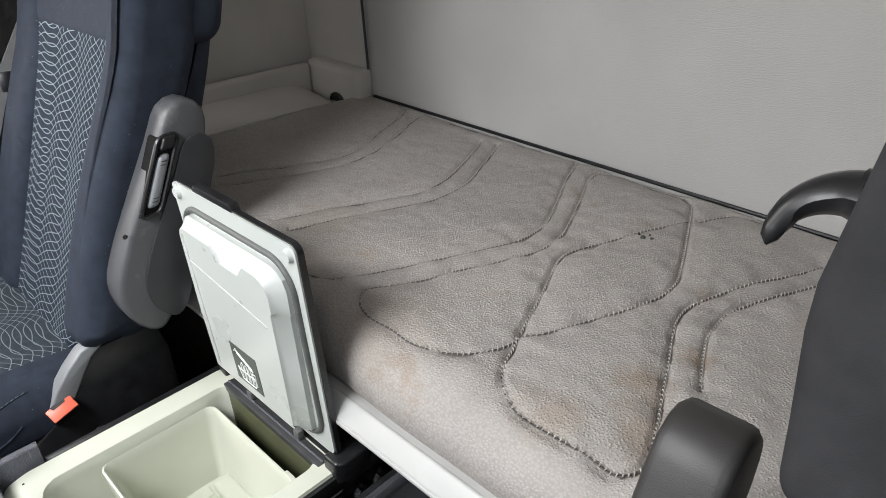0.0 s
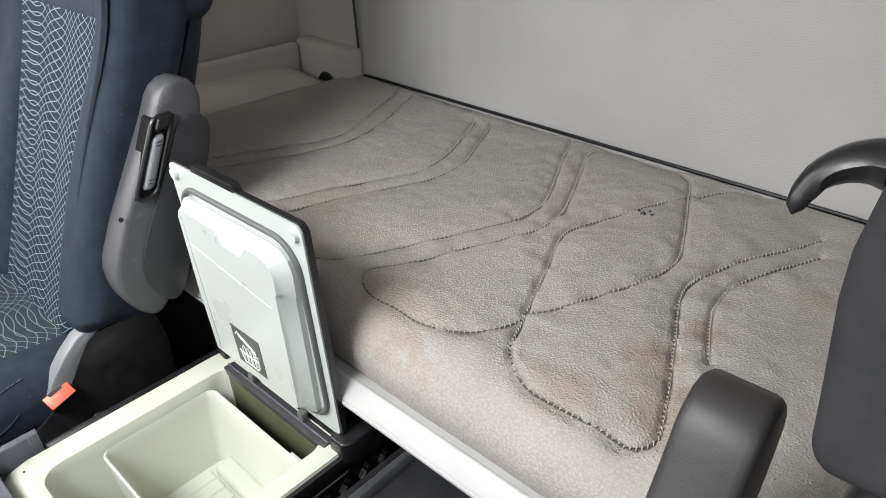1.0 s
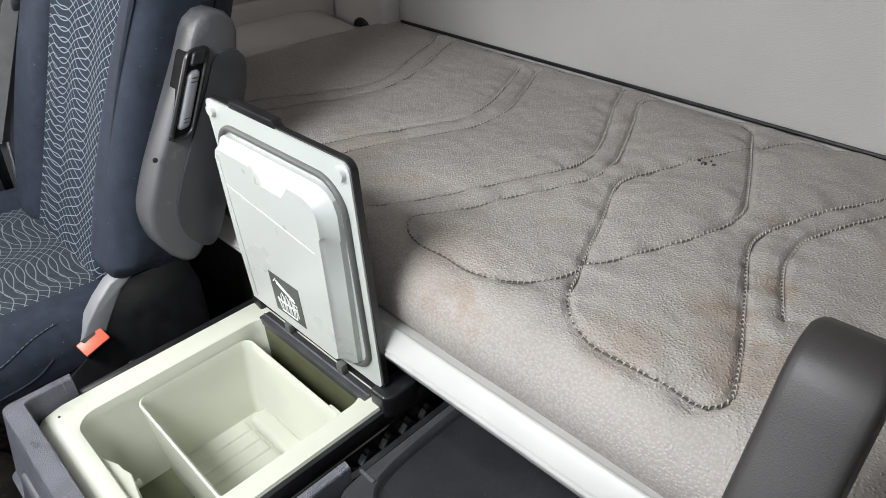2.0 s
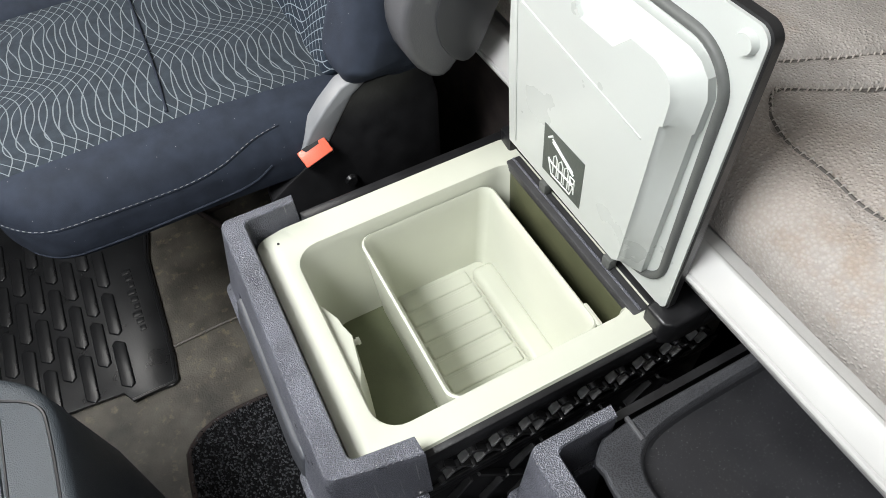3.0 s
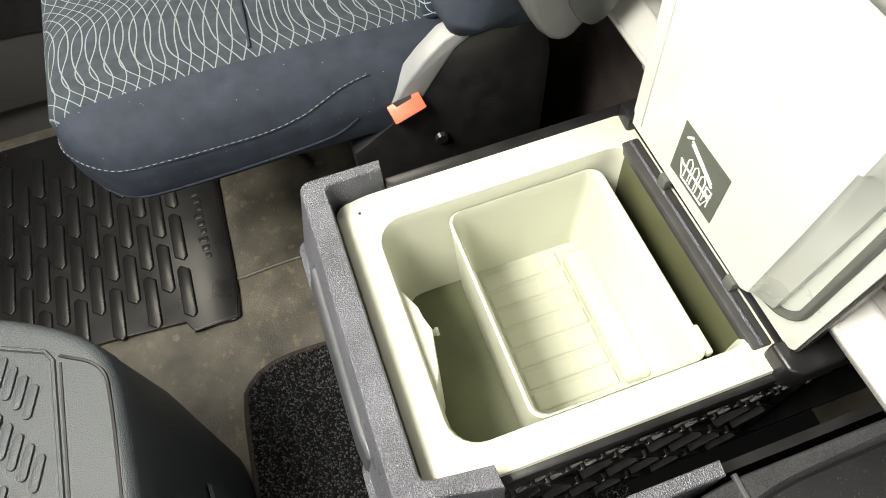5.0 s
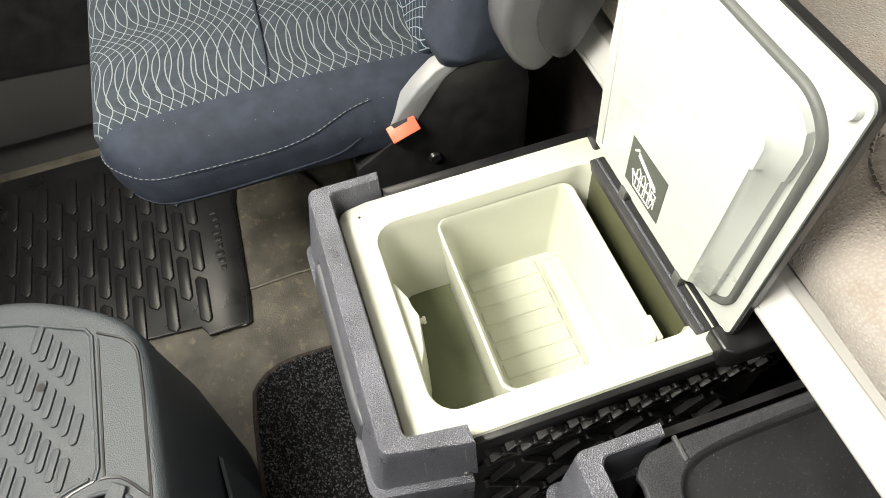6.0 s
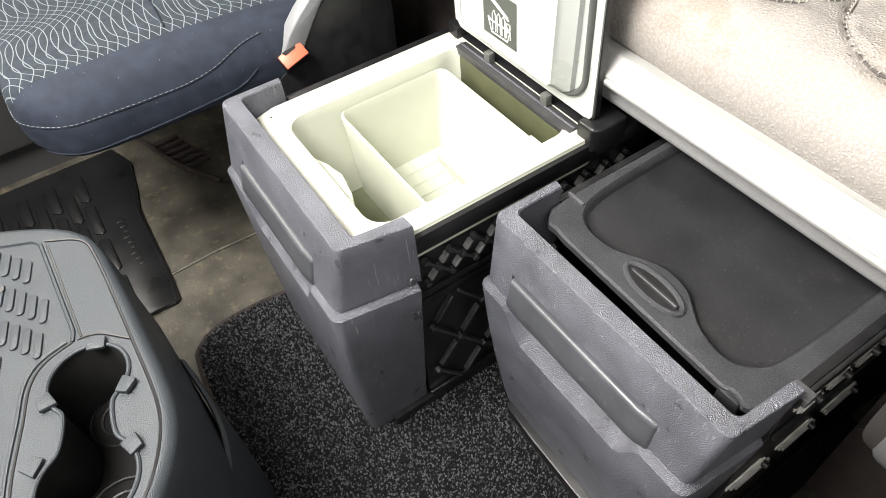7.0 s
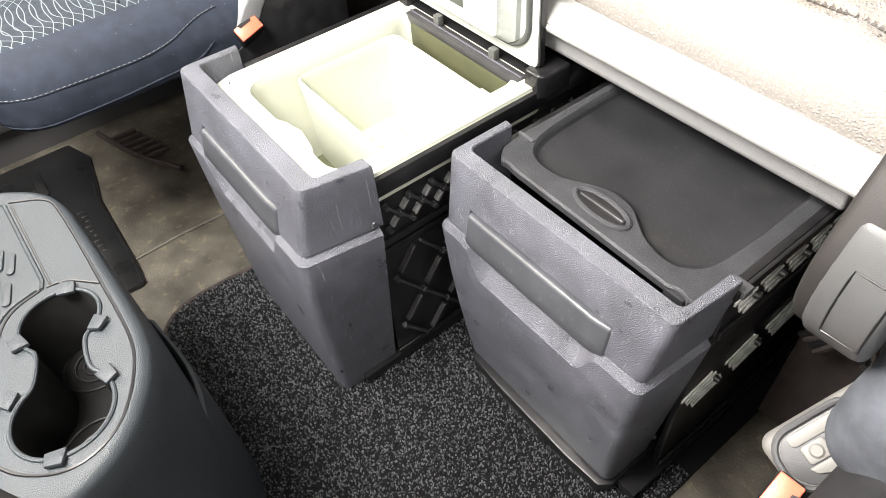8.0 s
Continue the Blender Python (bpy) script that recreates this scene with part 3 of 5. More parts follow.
    part("seam_shade_cord", cords, SEAMSHADE, t, "dark cord for the shade in the seams", kind="stuff")
    me = bpy.data.meshes.new("stitching")
    me.from_pydata(verts, [], faces)
    me.materials.append(STITCH)
    me.shade_smooth()
    ob = new("stitching", me)
    ob.parent = t
    tagged(ob, "beige corded stitches", kind="stuff")
    # burnt spot
    b = bmesh.new()
    for dx, dy, r in ((0, 0, 0.008), (0.016, 0.004, 0.007), (0.006, 0.014, 0.004), (-0.012, 0.006, 0.004), (0.026, 0.01, 0.003)):
        disc((0.148 + dx, 0.945 + dy, z1 + 0.001), (0, 0, 1), r, 0.0075, 10, r * 0.5, b)
    part("burn_mark", b, BLACK, t, "small dark burn marks")
    return t


def bed_frame():
    t = thing("bunk_base", (0, 0.7, 0.3), "pale front rail and dark boxed base of the bunk", "bed base")
    prof = [(0.362, 0.579), (0.347, 0.58), (0.3415, 0.583), (0.3395, 0.589), (0.341, 0.5925), (0.3445, 0.593), (0.3445, 0.595), (0.342, 0.596), (0.3435, 0.5985), (0.3625, 0.6185), (0.3655, 0.621), (0.369, 0.6215), (0.371, 0.62), (0.386, 0.62), (0.386, 0.579)]
    part("front_rail", prism(prof, "x", -1.18, 1.1, 0.0008), RAIL, t, "pale grey plastic front rail")
    part("slat_board", box(-1.18, 1.1, 0.387, 1.19, 0.59, 0.614), RAIL, t)
    part("header_panel", prism([(0.364, 0.586), (0.368, 0.537), (0.375, 0.529), (0.43, 0.529), (0.43, 0.586)], "x", -0.42, 0.472, 0.006, seg=3), HEADER, t, "grey grained header panel over the drawers")
    part("base_panel", box(-1.18, -0.43, 0.42, 0.445, 0.02, 0.566), BROWN, t, "dark brown felt panel")
    part("base_panel", box(0.49, 1.1, 0.42, 0.445, 0.02, 0.57), BROWN, t, "dark brown felt panel")
    part("drawer_recess", box(-0.43, 0.49, 1.0, 1.02, 0.02, 0.566), BLACK, t)
    return t


def end_shelf():
    t = thing("end_shelf", (-1.1, 0.9, 0.7), "pale moulded shelf at the foot of the bunk", "shelf", turn=BED)
    prof = [(-1.19, 0.6), (-1.0, 0.6), (-0.997, 0.705), (-1.01, 0.722), (-1.04, 0.732), (-1.1, 0.742), (-1.165, 0.752), (-1.19, 0.75)]
    rings = []
    for y, k in ((0.42, 0), (0.6, 0), (0.85, 0), (0.98, 0), (1.05, 0.1), (1.09, 0.35), (1.11, 0.75), (1.115, 1.0)):
        rings.append([(x, y, z - k * max(0.0, z - 0.69)) for x, z in prof])
    part("pad", loft(rings, True, True), LINING, t, "grey padded panel with a rolled edge")
    part("piping", tube([(-1.003, 0.42, 0.714), (-1.003, 0.9, 0.714), (-1.005, 1.03, 0.711), (-1.02, 1.095, 0.703), (-1.06, 1.118, 0.697)], 0.005, 6), LINING, t)
    part("side_ledge", box(-1.19, -1.155, 0.42, 1.13, 0.6, 0.8, 0.014, seg=3), LINING, t)
    part("corner_ledge", box(-1.19, -0.925, 1.13, 1.2, 0.6, 0.81, 0.022, seg=4), LINING, t, "moulded corner ledge")
    part("grommet", tube([(-1.03 + 0.03 * math.cos(a), 1.128, 0.702 + 0.022 * math.sin(a)) for a in np.linspace(0, math.pi, 9)], 0.006), BLACK, t, "black rubber grommet")
    part("hole", prism([(-1.03 + 0.03 * math.cos(a), 0.702 + 0.022 * math.sin(a)) for a in np.linspace(0, math.pi, 9)], "y", 1.125, 1.1285), BLACK, t)
    return t


mattress()
bed_frame()
end_shelf()
# black cord stands for the shade in the gap behind the mattress
structure("trim_back", tube([(-0.92, WALL_Y - 0.0165, 0.727), (0.4, WALL_Y - 0.0165, 0.726), (1.2, WALL_Y - 0.0165, 0.726)], 0.0045), BLACK, "black strip for the shade in the gap between mattress and wall", "trim", turn=BED)
b = box(X0, X0 + 0.015, 0.35, WALL_Y - 0.002, 0.76, TOP)
box(X0 + 0.016, -0.918, WALL_Y - 0.014, WALL_Y - 0.001, 0.76, TOP, bm=b)
structure("wall_lining", b, LINING, "pale vinyl lining of the side wall", "wall")
structure("trim_corner", tube([(-0.913, WALL_Y - 0.012, 0.83), (-0.918, WALL_Y - 0.012, 1.3), (-0.92, WALL_Y - 0.012, TOP)], 0.004), GREYP, "dark seam in the corner of the lining", "trim")


# ---- drawers under the bunk ----
def wrap(xa, xb, yf, yh, r, fr, sl=0.0, sr=0.0, k=5):
    """Outline of a front with rounded corners and two returning sides that splay by sl and sr; fr gives stations along the front."""
    ym = yh + (yf + r - yh) * 0.5
    out = [(xa - sl, yh), (xa - sl / 2, ym)]
    out += [(xa + r - r * math.cos(radians(90 * i / k)), yf + r - r * math.sin(radians(90 * i / k))) for i in range(k)]
    out += [(xa + r + (xb - xa - 2 * r) * f, yf) for f in fr]
    out += [(xb - r + r * math.sin(radians(90 * (i + 1) / k)), yf + r - r * math.cos(radians(90 * (i + 1) / k))) for i in range(k)]
    return out + [(xb + sr / 2, ym), (xb + sr, yh)]


def front_shell(t, xl, xr, y_hook, y_top, y_ledge, y_foot, ztop, hx0, hx1, z_low=0.012, w=0.03, splay=(0.0, 0.0)):
    """Grained drawer front: collar with two hooks, sloping face, ledge, lower apron with a scooped grip and its bar.
    xl and xr give the two sides at the top, the ledge and the foot."""
    zl, zh, L = 0.405, 0.46, xr[1] - xl[1]
    g0, g1 = (hx0 - xl[1]) / L, (hx1 - xl[1]) / L
    fr = sorted({0.0, 0.02, g0 - 0.03, g0 - 0.003, g0, g0 + 0.015, g0 + 0.03, g0 + 0.045, g0 + 0.06, g0 + 0.075, g0 + 0.1, g1 - 0.1, g1 - 0.075, g1 - 0.06, g1 - 0.045, g1 - 0.03, g1 - 0.015, g1, g1 + 0.003, g1 + 0.03, 0.98, 1.0, *[g0 + 0.1 + (g1 - g0 - 0.2) * i / 6 for i in range(1, 6)]})
    n, c0 = len(fr) + 14, 7
    dip = [0.0] * n
    for i, f in enumerate(fr):
        k = min(max((f - g0) / 0.1, 0), 1) * min(max((g1 - f) / 0.1, 0), 1)
        dip[c0 + i] = k * k * (3 - 2 * k)
    cut = [c0 <= i < c0 + len(fr) and g0 <= fr[i - c0] <= g1 for i in range(n)]

    def slope(z):
        return y_top + (y_ledge - y_top) * (ztop - z) / (ztop - zl)

    def upper(z, inset=0.0):
        f = (ztop - z) / (ztop - zl)
        return wrap(xl[0] + (xl[1] - xl[0]) * f + inset, xr[0] + (xr[1] - xr[0]) * f - inset, slope(z) + inset, y_hook - inset * 0.3, 0.012 + 0.004 * f, fr, *splay)

    stack = [(z, d) for z, d in ((zl + 0.006, 0.0), (zl + 0.012, 0.0), (zh, 0.0), (0.48, 0.0), (ztop - 0.0045, 0.0), (ztop - 0.0014, 0.0007), (ztop - 0.0003, 0.0018), (ztop, 0.0036))]
    outer = [upper(z, d) for z, d in stack]
    inner = wrap(xl[0] + 0.0155, xr[0] - 0.0125, y_top + w, y_hook - 0.002, 0.01, fr, splay[0] * 0.4, splay[1] * 0.4)
    lip = wrap(xl[0] + 0.014, xr[0] - 0.011, y_top + w - 0.0015, y_hook - 0.002, 0.0105, fr, splay[0] * 0.4, splay[1] * 0.4)
    rings = []
    for i in range(n):
        ring = []
        for (z, d), o in zip(stack, outer):
            zz = max(z, zh + 0.0005 * (z > zl + 0.007)) if cut[i] else z
            if zz != z:
                q = upper(zz)[i]
                ring.append((q[0], q[1], zz))
            else:
                ring.append((o[i][0], o[i][1], z))
        ring += [(*lip[i], ztop), (*inner[i], ztop - 0.002), (*inner[i], zh + 0.003 if cut[i] else zl + 0.01)]
        rings.append(ring)
    part("upper_front", loft(rings, True, True), DARK, t, "grained dark grey upper front with a hooked collar", crease=28)

    yo = y_ledge - 0.008

    def apron(z, inset=0.0):
        f = min(max((zl - z) / zl, 0), 1)
        return wrap(xl[1] - 0.007 + (xl[2] - xl[1] + 0.007) * f + inset, xr[1] + 0.007 + (xr[2] - xr[1] - 0.007) * f - inset, yo + (y_foot - yo) * (0.3 * f + 0.7 * f * f) + inset,
                    y_hook - 0.006, 0.016, fr, splay[0] * (1 - f), splay[1] * (1 - f))

    levels = [z_low, z_low + 0.004, 0.1, 0.2, 0.29]
    base = [apron(z, 0.004 if z == z_low else 0.0) for z in levels]
    inn = wrap(xl[2] + 0.02, xr[2] - 0.02, max(y_foot, yo) + 0.05, y_hook - 0.006, 0.01, fr)
    top_in = wrap(xl[1] + 0.02, xr[1] - 0.02, y_ledge + 0.05, y_hook - 0.006, 0.01, fr)
    rings = []
    for i in range(n):
        k = dip[i]
        zd = zl - 0.058 * k
        ring = [(*inn[i], z_low)] + [(*o[i], z) for o, z in zip(base, levels)]
        ring += [(*apron(zd - 0.009)[i], zd - 0.009), (*apron(zd - 0.0075, 0.0004)[i], zd - 0.0075), (*apron(zd, 0.007)[i], zd - 0.0005), (*apron(zd, 0.0085)[i], zd + 0.0008)]
        ring += [(*apron(zl - 0.03 * k, 0.0105 + 0.018 * k)[i], zl + 0.0035 - 0.02 * k), (*apron(zl, 0.014 + 0.028 * k)[i], zl + 0.0045 - 0.014 * k), (*top_in[i], zl + 0.0045 - 0.014 * k)]
        rings.append(ring)
    part("lower_front", loft(rings, True, True), DARK, t, "grained dark grey lower front with a scooped grip", crease=28)

    def lay(v):
        end = 0.006 * max(0.0, 1 - (hx1 - 0.004 - v.x) / 0.02) ** 2
        return v.x, v.y + slope(v.z) - 0.001 + end + 0.45 * max(0.0, zl + 0.004 - v.z), v.z
    part("grip_bar", soft_box((hx0 + 0.0105, hx1 - 0.0035), (-0.0055, 0.017), (zl - 0.015, zh - 0.004), 0.006, (10, 1, 4), 5, lay), BAR, t, "smooth grey handle bar")
    part("grip_pocket", box(hx0 + 0.002, hx1 - 0.002, slope(zl) + 0.03, slope(zl) + 0.034, zl - 0.008, zh), BLACK, t)
    part("grip_end", box(hx0 + 0.0012, hx0 + 0.009, slope(zh) + 0.006, slope(zl) + 0.022, zl + 0.003, zh - 0.002, 0.001), BLACK, t)


def lattice_side(t, x, y0, y1, z0, z1, sign, rows, name="side_panel", bundle=0):
    """Black drawer side with crossed ribs standing proud."""
    part(name, box(min(x, x - sign * 0.012), max(x, x - sign * 0.012), y0, y1, z0, z1, 0.002), BLACK, t, "black ribbed plastic side panel")
    part("side_rail", box(min(x, x + sign * 0.006), max(x, x + sign * 0.006), y0, y1, z1 - 0.016, z1, 0.002), BLACK, t)
    part("side_rail", box(min(x, x + sign * 0.006), max(x, x + sign * 0.006), y0, y1, z0, z0 + 0.014, 0.002), BLACK, t)
    spots = []
    for zc, h, step in rows:
        node = to_mesh("stud", disc((0, 0, 0), (sign, 0, 0), 0.0062, 0.0095, 12, 0.0045), RIB)
        if bundle:
            # stacks of short parallel ribs, near-white for the light they catch
            bars = to_mesh("rib", soft_box((-0.0015, 0.0015), (-h / 2, h / 2), (-0.0044, 0.0044), 0.0012, (1, 4, 1), 2, lambda v: (v.x, v.y, v.z + v.y * 0.22)), BUNDLE)
            for i in range(int((y1 - y0 - 0.03) / step)):
                yc = y0 + 0.025 + step * i
                spots += [("rib", bars, yc + k * 0.0105 + 0.003 * (k % 2), zc + (bundle - 1) * 0.0072 - k * 0.0144) for k in range(bundle)]
                spots += [("stud", node, yc + h * 0.75, zc + 0.006)]
            continue
        # diamond lattice of ribs on edge, with a boss on every crossing
        rise, run = h / 2, step / 2
        tilt = math.atan2(rise, run)
        length = math.hypot(rise, run) - 0.011
        bars = {}
        for way in (1, -1):
            half = length * (0.4 if way == 1 else 0.5)
            b = box(0.0, 0.011, -half, half, -0.0024, 0.0024, 0.0008, seg=1)
            bmesh.ops.rotate(b, verts=b.verts, cent=(0, 0, 0), matrix=Matrix.Rotation(tilt * way, 3, "X"))
            if sign < 0:
                bmesh.ops.scale(b, verts=b.verts, vec=(-1, 1, 1))
            # ribs that rise towards the rear take the lit copy
            bars[way] = to_mesh("rib", b, LITRIB if way == 1 and h < 0.1 else RIB)
        for i in range(int((y1 - y0 - 0.04) / run)):
            for k in (-3, -2, -1, 0, 1, 2):
                y, z = y0 + 0.02 + run * (i + 0.5), zc + rise * (k + 0.5)
                if z0 + 0.014 < z - rise * 0.4 and z + rise * 0.4 < z1 - 0.016:
                    spots.append(("rib", bars[1 if (i + k) % 2 else -1], y, z))
            for k in (-2, -1, 0, 1, 2):
                if (i + k) % 2 and z0 + 0.02 < zc + rise * k < z1 - 0.022:
                    spots.append(("stud", node, y0 + 0.02 + run * i, zc + rise * k))
    for nm, me, y, z in spots:
        ob = new(nm, me)
        ob.parent = t
        ob.location = Vector((x + sign * (0.003 if nm == "stud" or bundle else 0.0), y, z)) - base_of(t)


def fridge():
    t = thing("cool_box", (-0.2, 0.1, 0.0), "pulled-out cool box drawer with cream liner and open lid", "fridge", group="drawers under the bunk")
    x0, x1, zr = -0.405, 0.0, 0.492
    front_shell(t, (-0.412, -0.408, -0.39), (-0.006, -0.004, -0.024), 0.0, -0.105, -0.13, -0.122, 0.526, -0.345, -0.07, z_low=0.006, splay=(0.0, 0.019))
    ring = rr(x0 + 0.014, x1 - 0.003, -0.0745, 0.345, 0.022)
    crest = rr(x0 + 0.017, x1 - 0.006, -0.05, 0.343, 0.022)
    hole = rr(-0.341, -0.044, -0.03, 0.325, 0.036)

    def inset(rg, d, cx=-0.202, cy=0.15):
        return [(cx + (x - cx) * (1 - d / 0.15), cy + (y - cy) * (1 - d / 0.17)) for x, y in rg]

    liner = [flat(ring, 0.44), flat(ring, zr - 0.009), flat(inset(ring, 0.0012), zr - 0.0065), flat(crest, zr), flat(inset(hole, -0.006), zr),
             flat(inset(hole, -0.0015), zr - 0.002), flat(hole, zr - 0.007), flat(inset(hole, 0.002), zr - 0.02), flat(inset(hole, 0.007), 0.3), flat(inset(hole, 0.012), 0.288), flat(inset(hole, 0.02), 0.284)]
    part("liner", loft(liner, False, True), CREAM, t, "cream plastic inner tub and rim")
    bulge = [(-0.252, -0.036), (-0.25, -0.026), (-0.222, -0.0145), (-0.208, -0.013), (-0.19, -0.008), (-0.14, -0.017), (-0.118, -0.026), (-0.116, -0.036)]
    part("well_floor", box(-0.332, -0.052, -0.02, 0.316, 0.276, 0.2905, 0.004), OLIVE, t, "olive grimy floor of the tub, with the tub's shade in its colour")
    # dark sheet stands for the shade in the slot under the hinge bar
    part("slot_shade_plate", box(-0.331, -0.054, 0.31, 0.318, 0.2905, 0.482, 0.002), OLIVED, t, "dark olive sheet added for the shade behind the bin")
    part("lamp_cover", prism(bulge, "z", 0.33, 0.475, 0.0025), CREAM, t, "cream bulged lamp cover inside the tub")
    b = disc((-0.199, -0.014, 0.44), (0, 1, 0), 0.0045, 0.013, 12, 0.004)
    disc((-0.199, -0.003, 0.44), (0, 1, 0), 0.0058, 0.004, 12, 0.005, b)
    part("switch", b, CREAM, t, "small cream switch peg")
    part("rim_pin", disc((-0.364, -0.044, zr), (0, 0, 1), 0.002, 0.001, 8), BLACK, t)
    part("side_edge", box(x0 - 0.003, x0 + 0.016, 0.0, 0.42, 0.42, zr - 0.002, 0.003), BLACK, t, "black edge strip")
    part("side_edge", box(x1 - 0.01, x1 + 0.004, 0.0, 0.42, 0.452, zr - 0.006, 0.003), BLACK, t, "black edge strip")
    part("side_wall", box(x0 - 0.002, x0 + 0.008, 0.0, 0.42, 0.03, 0.46), BLACK, t)
    lattice_side(t, x1 - 0.012, 0.0, 0.47, 0.335, 0.452, 1, [(0.394, 0.05, 0.044)])
    lattice_side(t, x1 - 0.016, 0.0, 0.47, 0.03, 0.325, 1, [(0.177, 0.135, 0.1)], "lower_side_panel")
    part("floor_pan", box(x0, x1 - 0.01, -0.08, 0.9, 0.012, 0.03), BLACK, t)
    for z in (0.42, 0.245, 0.055):
        screw(t, (0.012 if z > 0.4 else 0.0 if z > 0.1 else -0.02, -0.014, z), (1, 0, 0))
    # hinge
    part("hinge_bar", box(-0.343, -0.032, 0.3095, 0.334, zr - 0.014, zr + 0.002, 0.003), HINGE, t, "dark grey hinge bar")
    part("hinge_groove", box(-0.341, -0.034, 0.319, 0.323, zr + 0.002, zr + 0.0045, 0.001), DARK, t)
    part("rear_deck", box(-0.4, 0.012, 0.335, 0.44, zr - 0.03, zr + 0.002, 0.006), BLACK, t, "black deck behind the lid")
    foot = [(-0.028, 0.318), (0.006, 0.318), (0.014, 0.332), (0.014, 0.385), (-0.028, 0.385)]
    part("hinge_block", prism(foot, "z", zr - 0.02, zr + 0.026, 0.006, seg=3), BLACK, t, "black hinge block")
    part("hinge_block", prism([(-0.392, 0.328), (-0.358, 0.325), (-0.358, 0.385), (-0.392, 0.385)], "z", zr - 0.02, zr + 0.022, 0.005), BLACK, t)
    # lid, standing open, leaning a little over the box and sagging on its hinge
    def lean(bm):
        for v in bm.verts:
            v.co.y -= 0.053 * (v.co.z - 0.522)
            v.co.x += 0.04 * (v.co.z - 0.72)
        return bm

    ly, lz0, lz1 = 0.332, 0.516, 0.922
    o = rr(-0.355, -0.003, lz0, lz1, 0.014)
    lid = part("lid", lean(bevel(loft([upright(o, ly + 0.005), upright(o, ly)], True, True), 0.0012)), WHITE, t, "open white lid with black outer shell")
    so = rr(-0.358, 0.0, lz0 - 0.003, lz1 + 0.003, 0.016)
    part("lid_shell", lean(bevel(loft([upright(so, ly + 0.0125), upright(so, ly + 0.003)], True, True), 0.0025)), BLACK, lid, "black lid shell")
    part("latch_tab", lean(prism([(-0.29, 0.917), (-0.28, 0.934), (-0.17, 0.934), (-0.16, 0.917)], "y", ly + 0.001, ly + 0.018, 0.003)), BLACK, lid, "black latch tab")
    gz = rr(-0.335, -0.022, 0.54, 0.887, 0.05, 14)
    part("gasket", lean(tube([(x, ly - 0.0015, z) for x, z in gz], 0.0052, 14, closed=True)), GASKET, lid, "grey rubber gasket")
    # raised panel with a finger pocket sunk into its upper edge
    face = [(-0.318, 0.556), (-0.076, 0.554), (-0.067, 0.562), (-0.06, 0.7), (-0.056, 0.799), (-0.052, 0.802), (-0.051, 0.832), (-0.055, 0.847), (-0.064, 0.856), (-0.078, 0.8605), (-0.112, 0.861), (-0.134, 0.838), (-0.186, 0.838), (-0.208, 0.862), (-0.296, 0.863), (-0.306, 0.858), (-0.312, 0.846), (-0.32, 0.7)]
    foot_ = [(-0.326, 0.545), (-0.062, 0.543), (-0.045, 0.554), (-0.039, 0.7), (-0.0355, 0.796), (-0.033, 0.799), (-0.031, 0.84), (-0.037, 0.859), (-0.049, 0.87), (-0.064, 0.8745), (-0.11, 0.875), (-0.126, 0.8752), (-0.194, 0.8752), (-0.21, 0.875), (-0.304, 0.875), (-0.317, 0.868), (-0.324, 0.857), (-0.327, 0.7)]
    tops = [(p[0] + (-0.18 - p[0]) * 0.012, p[1] + (0.7 - p[1]) * 0.012) for p in face]
    panel = loft([upright(foot_, ly + 0.002), upright(foot_, ly - 0.009), upright([((p[0] + 5 * q[0]) / 6, (p[1] + 5 * q[1]) / 6) for p, q in zip(foot_, face)], ly - 0.0205), upright(face, ly - 0.0245), upright(tops, ly - 0.028)], False, True)
    part("inner_panel", lean(panel), WHITE, lid, "raised white inner panel", crease=30)
    part("panel_rib", lean(prism([(-0.3, 0.795), (-0.075, 0.765), (-0.075, 0.768), (-0.3, 0.8)], "y", ly - 0.0292, ly - 0.026, 0.001)), WHITE, lid)
    part("panel_rib", lean(box(-0.303, -0.298, ly - 0.0294, ly - 0.026, 0.57, 0.84, 0.0012)), WHITE, lid)
    for x, z in ((-0.338, 0.904), (-0.02, 0.904)):
        part("bump_stop", lean(disc((x, ly, z), (0, -1, 0), 0.011, 0.006, 20, 0.009)), WHITE, lid, "round white stop")
    for x in (-0.262, -0.11):
        part("hinge_clip", box(x - 0.008, x + 0.008, 0.32, ly + 0.002, zr + 0.001, zr + 0.022, 0.003), GASKET, lid, "small grey hinge clip")
    # label with a bottle-basket drawing
    part("label", lean(prism([(-0.232, 0.66), (-0.149, 0.66), (-0.149, 0.578), (-0.232, 0.578)], "y", ly - 0.0288, ly - 0.0265)), LABEL, lid, "dark grey pictogram label")
    b = bmesh.new()

    def stroke(pts, w=0.0011):
        tube([(x, ly - 0.029, z) for x, z in pts], w, 5, b)

    # basket of bottles with a pole over it
    stroke([(-0.219, 0.61), (-0.211, 0.5855), (-0.17, 0.5855), (-0.162, 0.612), (-0.17, 0.606), (-0.211, 0.606), (-0.219, 0.61)], 0.0013)
    for x in (-0.208, -0.196, -0.184):
        stroke([(x, 0.59), (x, 0.62), (x + 0.004, 0.626), (x + 0.008, 0.62), (x + 0.008, 0.59)], 0.0011)
    stroke([(-0.172, 0.592), (-0.172, 0.618), (-0.163, 0.618), (-0.163, 0.592)], 0.0012)
    stroke([(-0.172, 0.6), (-0.163, 0.612)], 0.001)
    stroke([(-0.172, 0.612), (-0.163, 0.6)], 0.001)
    stroke([(-0.166, 0.624), (-0.212, 0.644)], 0.0015)
    stroke([(-0.168, 0.628), (-0.213, 0.648)], 0.0013)
    stroke([(-0.221, 0.644), (-0.213, 0.652)], 0.0016)
    part("pictogram", lean(b), INK, lid, "white line drawing")
    return t


